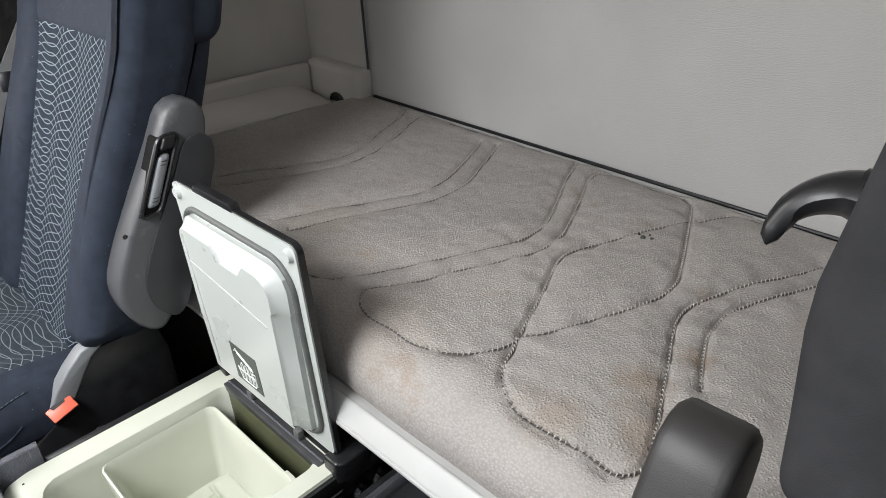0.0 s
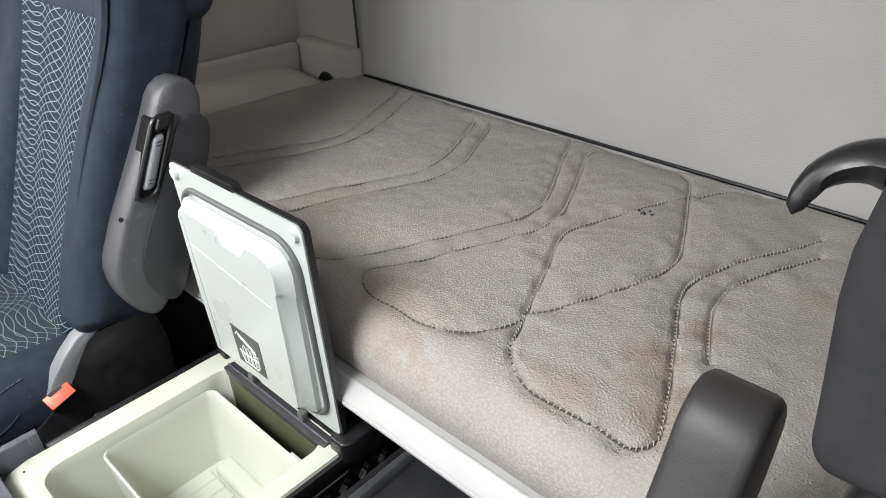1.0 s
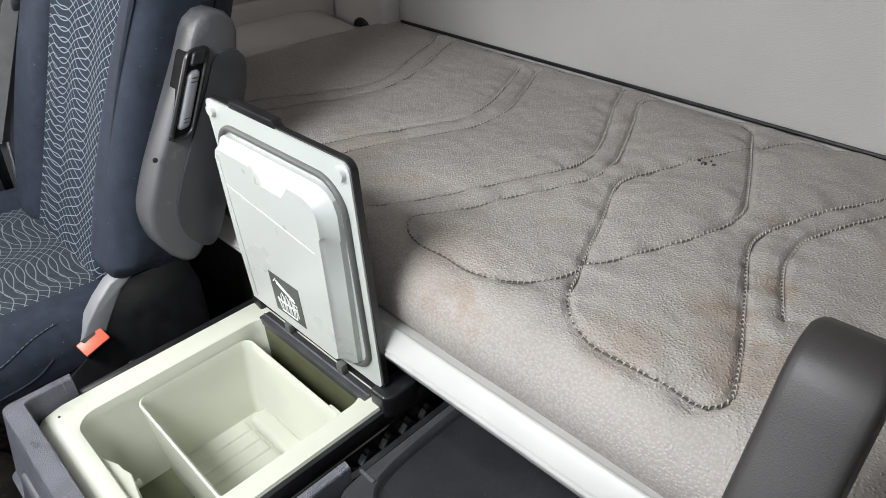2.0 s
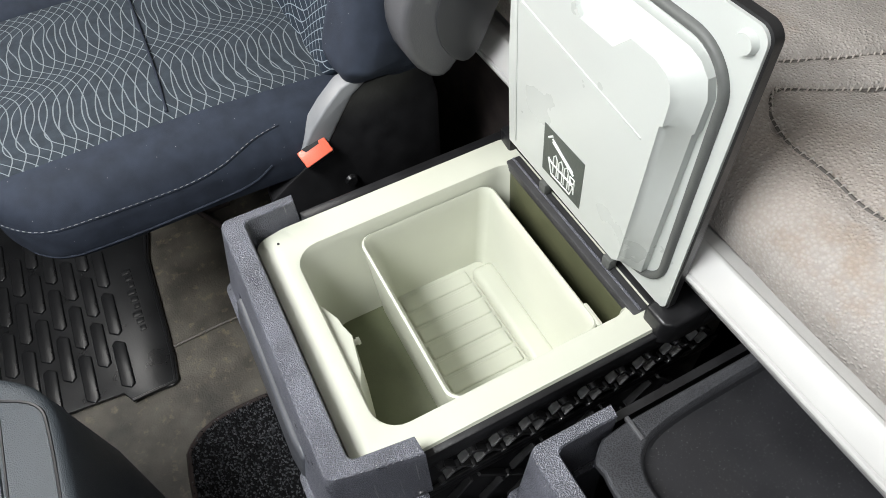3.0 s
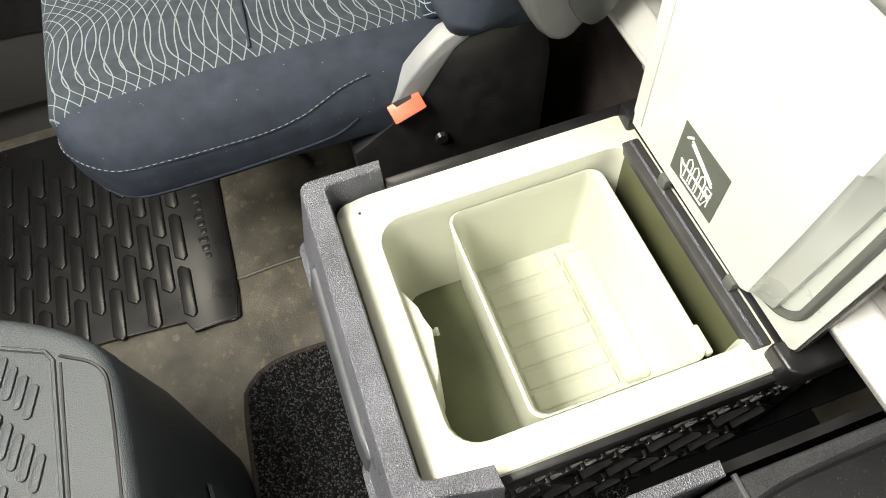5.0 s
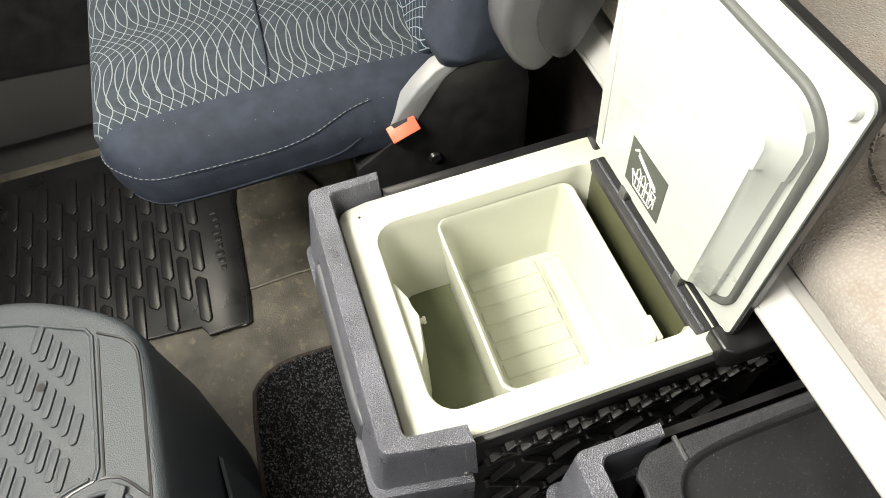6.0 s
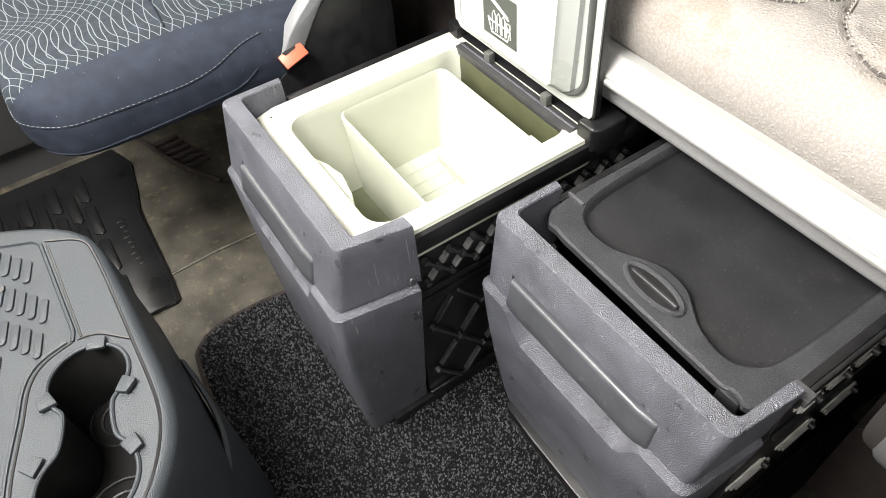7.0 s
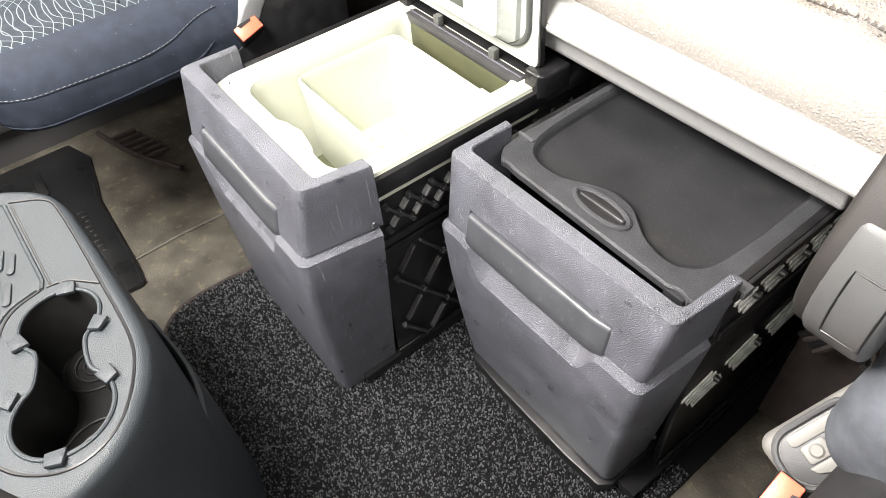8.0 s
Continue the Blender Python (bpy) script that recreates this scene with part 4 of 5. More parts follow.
def fridge_bin():
    t = thing("fridge_bin", (-0.19, 0.165, 0.3), "cream plastic basket with ribbed floor in the cool box", "bin")
    z1, z0 = 0.467, 0.292

    def ring(d, z, r, front=1.2):
        return flat(rr(-0.337 + d * 0.35, -0.049 - d * 0.6, 0.06 + d * front, 0.278 - d * 0.8, r), z)

    part("tub", loft([ring(0.022, z0, 0.012, 0.5), ring(0.004, z1 - 0.02, 0.016, 0.5), ring(0.0, z1 - 0.004, 0.018), ring(0.0005, z1, 0.018), ring(0.003, z1 + 0.001, 0.018), ring(0.0055, z1 - 0.002, 0.018),
                      ring(0.009, z1 - 0.02, 0.016), ring(0.024, z0 + 0.012, 0.014), ring(0.028, z0 + 0.006, 0.012)], True, True), CREAM, t)
    for i in range(8):
        x = -0.32 + i * 0.0325
        b = soft_box((x, x + 0.0275), (0.1, 0.222), (z0 + 0.001, z0 + 0.009), 0.0038, (1, 6, 1), 4)
        part("floor_rib", b, CREAM, t)
    part("step", soft_box((-0.304, -0.09), (0.224, 0.2645), (z0 + 0.002, z0 + 0.032), 0.011, (8, 1, 1), 3), CREAM, t, "cream step at the back of the basket")
    part("rim_tab", box(-0.09, -0.052, 0.274, 0.283, z1 - 0.012, z1 + 0.0005, 0.003), CREAM, t)
    return t


def tray_drawer():
    t = thing("tray_drawer", (0.26, 0.2, 0.0), "dark grey storage drawer with grained front, pulled out under the bunk", "drawer", group="drawers under the bunk")
    x0, x1 = 0.062, 0.458
    front_shell(t, (0.059, 0.062, 0.075), (0.452, 0.442, 0.416), 0.203, 0.097, 0.078, 0.116, 0.525, 0.105, 0.388, 0.042, 0.026, (0.0, 0.007))
    part("base_lip", prism([(0.078, 0.118), (0.09, 0.1), (0.16, 0.096), (0.34, 0.094), (0.41, 0.098), (0.424, 0.118), (0.43, 0.9), (0.078, 0.9)], "z", 0.008, 0.034, 0.003), BLACK, t, "black base lip")
    lattice_side(t, 0.455, 0.2, 0.62, 0.41, 0.505, 1, [(0.458, 0.034, 0.052)], bundle=4)
    lattice_side(t, 0.446, 0.2, 0.62, 0.03, 0.4, 1, [(0.228, 0.064, 0.1)], "lower_side_panel", 5)
    part("side_wall", box(x0 - 0.002, x0 + 0.008, 0.2, 0.9, 0.03, 0.49), BLACK, t)
    part("floor_pan", box(x0, x1, 0.13, 0.9, 0.012, 0.03), BLACK, t)
    screw(t, (0.449, 0.19, 0.37), (1, 0, 0))
    screw(t, (0.43, 0.19, 0.12), (1, 0, 0))
    return t


def tray_lid():
    t = thing("drawer_tray", (0.26, 0.4, 0.48), "charcoal moulded tray lid with finger grip, lying in the drawer", "tray")
    z = 0.503
    outer = [(0.082, 0.178), (0.092, 0.165), (0.104, 0.156), (0.112, 0.16), (0.13, 0.157), (0.4, 0.152), (0.415, 0.16), (0.424, 0.15), (0.44, 0.158), (0.444, 0.178), (0.447, 0.215), (0.447, 0.8), (0.078, 0.8), (0.078, 0.21)]
    # dished field whose front edge swings round the grip
    front = smooth_line([(0.094, 0.36, 0), (0.098, 0.26, 0), (0.11, 0.215, 0), (0.14, 0.195, 0), (0.185, 0.197, 0), (0.22, 0.215, 0), (0.25, 0.226, 0), (0.285, 0.222, 0), (0.31, 0.207, 0), (0.335, 0.192, 0), (0.37, 0.184, 0), (0.395, 0.192, 0), (0.414, 0.222, 0), (0.421, 0.3, 0)], 0.008)
    inner = [(p.x, p.y) for p in front] + [(0.424, 0.6), (0.424, 0.785), (0.092, 0.785), (0.092, 0.6)]
    c = Vector((0.268, 0.5))

    def shrink(d):
        out = []
        for x, y in inner:
            v = Vector((x, y)) - c
            out.append(tuple(c + v * (1 - d / v.length)))
        return out

    # outer edge resampled to the same count, by direction from the centre
    def edge_at(v):
        best = None
        for i in range(len(outer)):
            a, b_ = Vector(outer[i]), Vector(outer[(i + 1) % len(outer)])
            e = b_ - a
            den = v.x * e.y - v.y * e.x
            if abs(den) < 1e-9:
                continue
            s = ((a.x - c.x) * e.y - (a.y - c.y) * e.x) / den
            u = ((a.x - c.x) * v.y - (a.y - c.y) * v.x) / den
            if s > 0 and -1e-6 <= u <= 1 + 1e-6 and (best is None or s < best):
                best = s
        return tuple(c + v * best)

    rim = [edge_at(Vector(p) - c) for p in inner]
    rings = [flat(rim, z - 0.012), flat(rim, z - 0.003), flat([tuple(Vector(p) + (c - Vector(p)).normalized() * 0.003) for p in rim], z), flat(shrink(-0.004), z), flat(shrink(-0.001), z - 0.002),
             flat(shrink(0.003), z - 0.009), flat(shrink(0.008), z - 0.0135), flat(shrink(0.02), z - 0.015)]
    part("rim", loft(rings[:6]), TRAYRIM, t, "grained charcoal tray rim")
    part("field", loft(rings[5:], False, True), TRAY, t, "smooth dished charcoal field")
    eye = [(0.261 + 0.046 * math.cos(a), 0.189 + 0.0175 * math.sin(a)) for a in np.linspace(0, 2 * math.pi, 33)[:-1]]
    part("grip_ring", tube([(x, y + (x - 0.262) * -0.04, z + 0.0005) for x, y in eye], 0.0042, 8, closed=True), TRAYRIM, t, "raised ring of the finger grip")
    part("grip_hollow", loft([[(0.262 + (x - 0.262) * k, 0.192 + (y - 0.192) * k, z + h) for x, y in eye] for k, h in ((1.0, 0.001), (0.9, 0.0007))], True, True), BLACK, t, "dark hollow of the finger grip")
    part("grip_bar", soft_box((0.224, 0.3), (0.186, 0.193), (z - 0.002, z + 0.005), 0.003, (4, 1, 1), 2), TRAY, t)
    part("clip", box(0.44, 0.466, 0.205, 0.222, z - 0.01, z + 0.004, 0.002), ARMG, t, "small grey clip")
    part("clip", box(0.074, 0.104, 0.214, 0.219, z - 0.004, z + 0.003, 0.001), ARMG, t)
    part("tongue", box(0.395, 0.425, 0.15, 0.166, z - 0.03, z - 0.006, 0.004), TRAY, t)
    return t


fridge()
fridge_bin()
tray_drawer()
tray_lid()


# ---- seats ----
def seat(mirror, label):
    """Air-sprung cab seat; mirror swaps the inner side. The inner side faces the drawers."""
    def mx(x):
        return 0.112 - x if mirror else x

    def fix(bm):
        if mirror:
            for v in bm.verts:
                v.co = (mx(v.co.x), v.co.y - 0.03, v.co.z - 0.05 * min(v.co.z / 0.1, 1))
        return bm

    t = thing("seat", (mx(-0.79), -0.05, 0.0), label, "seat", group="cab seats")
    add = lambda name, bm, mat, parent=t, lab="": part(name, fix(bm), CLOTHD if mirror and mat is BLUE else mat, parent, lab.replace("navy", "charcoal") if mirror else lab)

    def corner(x, y, r=0.11):
        """Rounds the inner front corner of the cushion in plan."""
        u, v = (x + 0.527 + r) / r, (-0.4 + r - y) / r
        if u > 0 and v > 0:
            return -0.527 - r + r * u * math.sqrt(1 - min(v, 1.0) ** 2 / 2), -0.4 + r - r * v * math.sqrt(1 - min(u, 1.0) ** 2 / 2)
        return x, y

    # cushion: rounded nose, inner bolster rolled over, slight dish
    def cush(v):
        f = min(max((v.y + 0.4) / 0.62, 0), 1)
        z = v.z + 0.012 * math.sin(f * math.pi) * (1 if v.z > 0.48 else 0) - 0.022 * f
        x = v.x
        side = max(0.0, v.x + 0.62) / 0.1
        if v.z > 0.46:
            z -= 0.02 * side * side
        x, y = corner(v.x, v.y)
        if v.z < 0.47:
            z += 0.1 * max(0.0, f - 0.3) * min(1.0, (0.47 - v.z) / 0.03)
        return x, y, z

    cushion = add("cushion", soft_box((-1.12, -0.527), (-0.4, 0.26), (0.428, 0.555), 0.055, (14, 18, 3), 6, cush), BLUE, lab="navy cloth seat cushion")

    def pad(v):
        f = min(max((v.y + 0.4) / 0.62, 0), 1)
        z = v.z + 0.012 * math.sin(f * math.pi) * (1 if v.z > 0.48 else 0) - 0.022 * f
        return (*corner(v.x, v.y), z)

    add("cushion_cloth", soft_box((-1.06, -0.598), (-0.398, 0.2), (0.478, 0.5605), 0.038, (12, 18, 2), 6, pad), CLOTHC, cushion, "blue-grey cloth with pale wavy threads")
    add("outer_bolster", soft_box((-1.125, -1.02), (-0.36, 0.2), (0.47, 0.585), 0.045, (3, 12, 2), 4, pad), BLUE, cushion, "navy raised outer bolster")
    skin_c = BVHTree.FromPolygons([list(v.co) for v in cushion.data.vertices], [list(f.vertices) for f in cushion.data.polygons])
    here = base_of(t)

    def on_side(line):
        """Lays a line given as y and z on the cushion's inner side, then round its nose."""
        out = []
        for y, z in line:
            hit = skin_c.ray_cast(Vector((mx(-0.3), y - (0.03 if mirror else 0), z - (0.05 if mirror else 0))) - here, Vector((1 if mirror else -1, 0, 0)))[0]
            if hit:
                out.append(hit + here)
        z = line[-1][1] - (0.05 if mirror else 0)
        for x in (-0.56, -0.6, -0.64, -0.68, -0.72):
            hit = skin_c.ray_cast(Vector((mx(x), -0.8, z)) - here, Vector((0, 1, 0)))[0]
            if hit:
                out.append(hit + here)
        return smooth_line(out, 0.0045)

    upper_seam = on_side([(0.03, 0.531), (0.01, 0.53), (-0.013, 0.527), (-0.04, 0.52), (-0.074, 0.51), (-0.125, 0.503), (-0.19, 0.503), (-0.26, 0.505), (-0.32, 0.506)])
    lower_seam = on_side([(0.0, 0.482), (-0.012, 0.474), (-0.03, 0.464), (-0.06, 0.457), (-0.12, 0.453), (-0.2, 0.45), (-0.26, 0.45), (-0.32, 0.45)])
    for name, line in (("piping", upper_seam), ("lower_piping", lower_seam)):
        part(name, tube(line, 0.002, 6), CLOTHD if mirror else BLUE, cushion, "stitched piping")
    stitches = bmesh.new()
    for i in range(1, len(upper_seam) - 2, 2):
        up = Vector((0.0015 if not mirror else -0.0015, -0.0005, 0.0022))
        tube([upper_seam[i] + up, upper_seam[i + 1] + up], 0.0007, 4, stitches)
    if not mirror:
        part("side_stitching", stitches, PALET, cushion, "pale stitches along the piping", kind="stuff")
    add("cross_seam", tube(smooth_line([(-0.63, -0.112, 0.563), (-0.75, -0.105, 0.566), (-0.98, -0.1, 0.566)], 0.02), 0.0022, 6), BLUE, cushion)

    # backrest leaning back about twenty degrees
    def lean(v):
        return v.x, v.y + 0.4 * (v.z - 0.5) - 0.1 * max(0.0, v.z - 1.05), v.z

    back = add("backrest", soft_box((-1.05, -0.565 if mirror else -0.515), (0.15, 0.3), (0.97 if mirror else 0.545, 1.32), 0.05, (12, 3, 20), 5, lean), BLUE, lab="navy cloth backrest")
    if mirror:
        add("back_shell", soft_box((-1.05, -0.535), (0.155, 0.29), (0.56, 0.985), 0.04, (4, 2, 8), 4, lean), BLACK, back, "black lower back shell")

    def wing(v, inner):
        f = min(max((v.z - 0.52) / 0.58, 0), 1)
        x, y, z = lean(v)
        pucker = 0.011 * math.exp(-((v.z - 0.57) / 0.1) ** 2) * noise.noise((v.x * 24, v.y * 24, v.z * 30)) if inner else 0.0
        x, y = x + pucker, y - 0.7 * pucker
        return x + inner * (0.06 * f * (1 if v.x < -0.55 else 0.3) - (0.04 * (1 - f) if mirror else 0.0)), y - 0.018 * math.sin(f * math.pi), z

    if mirror:
        add("bolster", soft_box((-0.68, -0.46), (0.11, 0.25), (1.008, 1.42), 0.018, (3, 3, 12), 4, lambda v: (v.x - 0.053 + 0.16 * min(v.z - 0.986, 0.147) - 0.1 * max(0.0, v.z - 1.15), lean(v)[1], v.z)), BLUE, back, "navy side wing")
    else:
        add("bolster", soft_box((-0.645, -0.5), (0.1, 0.25), (0.572, 1.5), 0.045, (3, 3, 24), 5, lambda v: wing(v, 1)), BLUE, back, "navy inner bolster")
    add("bolster", soft_box((-1.066, -0.92), (0.1, 0.25), (0.525, 1.5), 0.045, (3, 3, 24), 5, lambda v: wing(v, 0)), BLUE, back, "navy outer bolster")
    add("shoulder", soft_box((-1.04, -0.56 if mirror else -0.49), (0.112, 0.3), (1.085, 1.45), 0.035, (8, 3, 8), 5, lean), BLUE, back, "navy shoulder and head pad")
    add("back_cloth", soft_box((-0.945, -0.6), (0.112, 0.2), (0.53, 1.12), 0.02, (10, 2, 16), 4, lambda v: (lean(v)[0] + 0.05 * max(0.0, v.x + 0.75) / 0.14 * (v.z - 0.6) * 2, lean(v)[1], v.z)), CLOTHB, back, "blue-grey cloth with pale wavy threads")
    if not mirror:
        add("bolster_seam", tube(smooth_line([Vector(lean(Vector((-0.497, 0.17, z)))) for z in (0.66, 0.72, 0.8, 0.95, 1.05)], 0.02), 0.002, 6), BLUE, back)

    # folded-up armrest
    outline = smooth_line([(0.24, 0.612, 0), (0.213, 0.65, 0), (0.206, 0.71, 0), (0.232, 0.775, 0), (0.275, 0.85, 0), (0.335, 0.95, 0), (0.367, 1.005, 0), (0.405, 1.018, 0), (0.435, 0.995, 0),
                           (0.43, 0.945, 0), (0.395, 0.86, 0), (0.355, 0.765, 0), (0.31, 0.67, 0), (0.285, 0.622, 0), (0.262, 0.604, 0)], 0.02, close=True)
    ax, ay = (0.028, 0.02) if mirror else (0.0, 0.0)
    arm = add("armrest", prism([(p.x - ay, p.y - (0.02 if mirror else 0)) for p in outline], "x", -0.505 + ax, -0.436 + ax, 0.014, seg=3), ARMD if mirror else ARMG, lab="folded-up grey plastic armrest")
    mid = Vector((0.32, 0.8, 0))
    face = [mid + (p - mid) * 0.8 for p in outline]
    if not mirror:
        add("armrest_panel", prism([(p.x + 0.024 - ay, p.y - 0.02) for p in face], "x", -0.438 + ax, -0.431 + ax, 0.003), ARMP, arm, "smooth inset panel")
        def along(v):
            return v.x, v.y + 0.326 - ay + 0.5 * v.z, v.z + 0.9
        add("handle_recess", soft_box((-0.47, -0.4342), (-0.02, 0.02), (-0.066, 0.064), 0.004, (1, 1, 6), 2, along), MATTE, arm, "dark handle recess")
        rim = [Vector(along(Vector((-0.4325, y, z)))) for y, z in rr(-0.0185, 0.0185, -0.066, 0.066, 0.012)]
        add("handle_frame", tube(rim, 0.0042, 8, closed=True), BLACK, arm, "glossy black handle frame")
        add("armrest_handle", soft_box((-0.452, -0.4255), (-0.0115, 0.0115), (-0.052, 0.036), 0.009, (1, 1, 6), 4, along), TRIMG, arm, "grey barrel release handle")
        for h in (-0.04, -0.034, 0.02, 0.026):
            add("barrel_groove", tube([Vector(along(Vector((-0.4252 - 0.012 * (1 - math.cos(a)), 0.0112 * math.sin(a), h)))) for a in np.linspace(-1.3, 1.3, 7)], 0.0009, 5), BLACK, arm)
        add("handle_clip", soft_box((-0.45, -0.4235), (-0.0125, 0.0125), (0.044, 0.066), 0.005, (1, 1, 1), 3, along), BLACK, arm, "black release clip")
        add("pin", disc((-0.4365, 0.243, 0.812), (1, 0, 0), 0.0045, 0.002, 12), BLACK, arm)
    if mirror:
        low = [mid + (p - mid) * 1.03 for p in outline if p.y < 0.79]
        cover = add("lower_cover", prism([(p.x - ay, p.y - 0.02) for p in low], "x", -0.517 + ax, -0.45 + ax, 0.012, seg=3), ARML, arm, "grey lower cover")
        # joint of a rectangular plate, laid on the cover's front
        skin = BVHTree.FromPolygons([list(v.co) for v in cover.data.vertices], [list(f.vertices) for f in cover.data.polygons])
        loop = [(0.557 + 0.037 * f, 0.664) for f in np.linspace(0, 1, 6)] + [(0.594, 0.664 - 0.084 * f) for f in np.linspace(0.1, 1, 9)]
        loop += [(0.594 - 0.037 * f, 0.58) for f in np.linspace(0.2, 1, 5)] + [(0.557, 0.58 + 0.084 * f) for f in np.linspace(0.1, 0.9, 9)]
        o_ = base_of(t)
        laid = [skin.ray_cast(Vector((x, -0.5, z)) - o_, Vector((0, 1, 0)))[0] for x, z in loop]
        part("plate_joint", tube([p + o_ for p in laid if p], 0.0011, 6, closed=True), BLACK, arm, "joint of the cover plate")

    # side shield, sill and stalk
    shield = [(-0.02, 0.03), (-0.02, 0.41), (0.06, 0.46), (0.125, 0.545), (0.165, 0.572), (0.275, 0.572), (0.29, 0.5), (0.28, 0.03)]
    if mirror:
        shield = [(-0.02, 0.03), (-0.02, 0.36), (0.27, 0.4), (0.28, 0.03)]
    sh = add("side_shield", prism(shield, "x", -0.56, -0.524, 0.005), BLACK, lab="black plastic side shield")
    band = [(0.046, 0.484), (0.07, 0.52), (0.1, 0.553), (0.13, 0.579), (0.165, 0.591), (0.285, 0.593), (0.285, 0.578), (0.17, 0.575), (0.146, 0.559), (0.124, 0.53), (0.098, 0.492), (0.078, 0.462)]
    if not mirror:
        add("sill_trim", prism(band, "x", -0.556, -0.522, 0.004, seg=3), TRIMG, sh, "grey trim on the shield's edge")
    add("bolt", disc((-0.522, 0.116, 0.392), (1, 0, 0), 0.012, 0.006, 12, 0.009), BLACK, sh, "black bolt")
    # buckle on its stalk, facing up and inwards
    flip = -1 if mirror else 1
    hold = Matrix(((-0.043, -0.998, 0.043, 0.621), (0.857, -0.059, -0.512, 0.082), (0.514, 0.015, 0.858, 0.416), (0.000, 0.000, 0.000, 1.000))) if mirror else Matrix(((-0.073, -0.734, 0.675, -0.514), (0.960, -0.235, -0.151, 0.067), (0.269, 0.637, 0.722, 0.488), (0.000, 0.000, 0.000, 1.000)))
    def stand(bm):
        for v in bm.verts:
            v.co = hold @ v.co
        return bm

    bk = part("buckle_stalk", stand(soft_box((-0.016, 0.016), (-0.005, 0.005), (-0.075, -0.03), 0.003, (2, 1, 4), 2)), BLACK, t, "black buckle stalk")
    part("buckle_case", stand(soft_box((-0.027, 0.027), (-0.016, 0.016), (-0.04, -0.003), 0.007, (2, 1, 2), 3)), BLACK, bk)
    part("button", stand(box(-0.025, 0.025, -0.014, 0.014, -0.006, 0.002, 0.002)), RED, bk, "red release button")
    part("slot", stand(prism([(-0.015, 0.0145 * flip), (0.015, 0.0145 * flip), (0.012, 0.007 * flip), (-0.012, 0.007 * flip)], "z", 0.0015, 0.0026)), BLACK, bk)
    if mirror:
        part("lumbar_bolster", soft_box((0.602, 0.79), (0.135, 0.34), (0.415, 0.555), 0.05, (4, 4, 3), 5), CLOTHG, back, "blue-grey lumbar bolster")
    # pedestal
    add("pedestal", soft_box((-1.02, -0.74), (0.03, 0.24), (0.0, 0.435), 0.03, (3, 3, 3), 3), BLACK, lab="black bellows pedestal")
    return t


seat(False, "navy cloth passenger seat with wavy thread pattern and folded armrest")
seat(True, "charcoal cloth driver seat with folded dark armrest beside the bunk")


def seat_controls():
    t = thing("seat_control_panel", (0.57, 0.22, 0.3), "pale grey seat control panel with oval buttons", "control panel")
    m = Matrix(((-0.992, -0.110, 0.067, 0.62), (0.050, -0.810, -0.584, 0.18), (0.118, -0.576, 0.809, 0.412), (0.000, 0.000, 0.000, 1.000))) @ pose(0, 0, 0, 0, 0, -10)

    def put(bm):
        for v in bm.verts:
            v.co = m @ v.co
        return bm

    part("housing", put(soft_box((-0.041, 0.041), (-0.175, 0.064), (-0.05, 0.0), 0.018, (3, 5, 1), 4, lambda v: (v.x * (1 - 0.9 * max(0.0, -v.y - 0.06)), v.y, v.z))), PANELG, t, "grey plastic housing")
    part("bezel", put(tube([(x, y, 0.001) for x, y in rr(-0.036, 0.034, -0.055, 0.058, 0.03)], 0.004, 8, closed=True)), ARMG, t)
    part("button_field", put(prism(rr(-0.031, 0.029, -0.05, 0.053, 0.026), "z", -0.002, 0.0012, 0.001)), ARMG, t, "sunken button field")
    part("button", put(prism([(-0.028, -0.03), (-0.012, -0.032), (-0.012, 0.034), (-0.02, 0.03), (-0.026, 0.015)], "z", 0.0, 0.005, 0.0018)), PANELG, t, "pale curved button")
    for x, y in ((0.0, 0.016), (0.0, -0.016)):
        part("button", put(prism(rr(x - 0.0105, x + 0.0105, y - 0.014, y + 0.014, 0.004), "z", 0.0, 0.004, 0.0015)), PANELG, t, "pale square button")
        part("button_dome", put(disc((x, y, 0.004), (0, 0, 1), 0.0085, 0.0025, 16, 0.006)), PANELG, t)
    part("button", put(prism(rr(0.0125, 0.0265, -0.032, 0.036, 0.006), "z", 0.0, 0.004, 0.0015)), PANELG, t, "pale long button")
    for i in range(4):
        line = smooth_line([(0.06 - 0.012 * i, -0.08, -0.03), (0.08, -0.1 - 0.01 * i, -0.1), (0.1 + 0.01 * i, -0.06, -0.2)], 0.02)
        part("cable", put(tube(line, 0.004, 6)), BLACK if i % 2 else BROWN, t, "loose cable")
    return t


seat_controls()


def coat_hook():
    t = thing("backrest_lever", (0.58, 0.43, 1.05), "curved black plastic lever on the driver seat back", "lever")
    pts = smooth_line([(0.543, 0.418, 1.078), (0.544, 0.425, 1.09), (0.551, 0.434, 1.107), (0.565, 0.44, 1.119), (0.582, 0.444, 1.125), (0.597, 0.444, 1.126)], 0.005)
    n = len(pts)
    part("arm", tube(pts, 0.01, 10, radii=[min(0.0065 + 0.019 * i / (n - 1), 0.0008 + 0.0035 * math.sqrt(3.2 * i)) for i in range(n)], squash=0.8), BLACK, t)
    part("pivot", tube([(0.594, 0.444, 1.126), (0.612, 0.444, 1.128)], 0.021, 16), BLACK, t)
    return t


coat_hook()


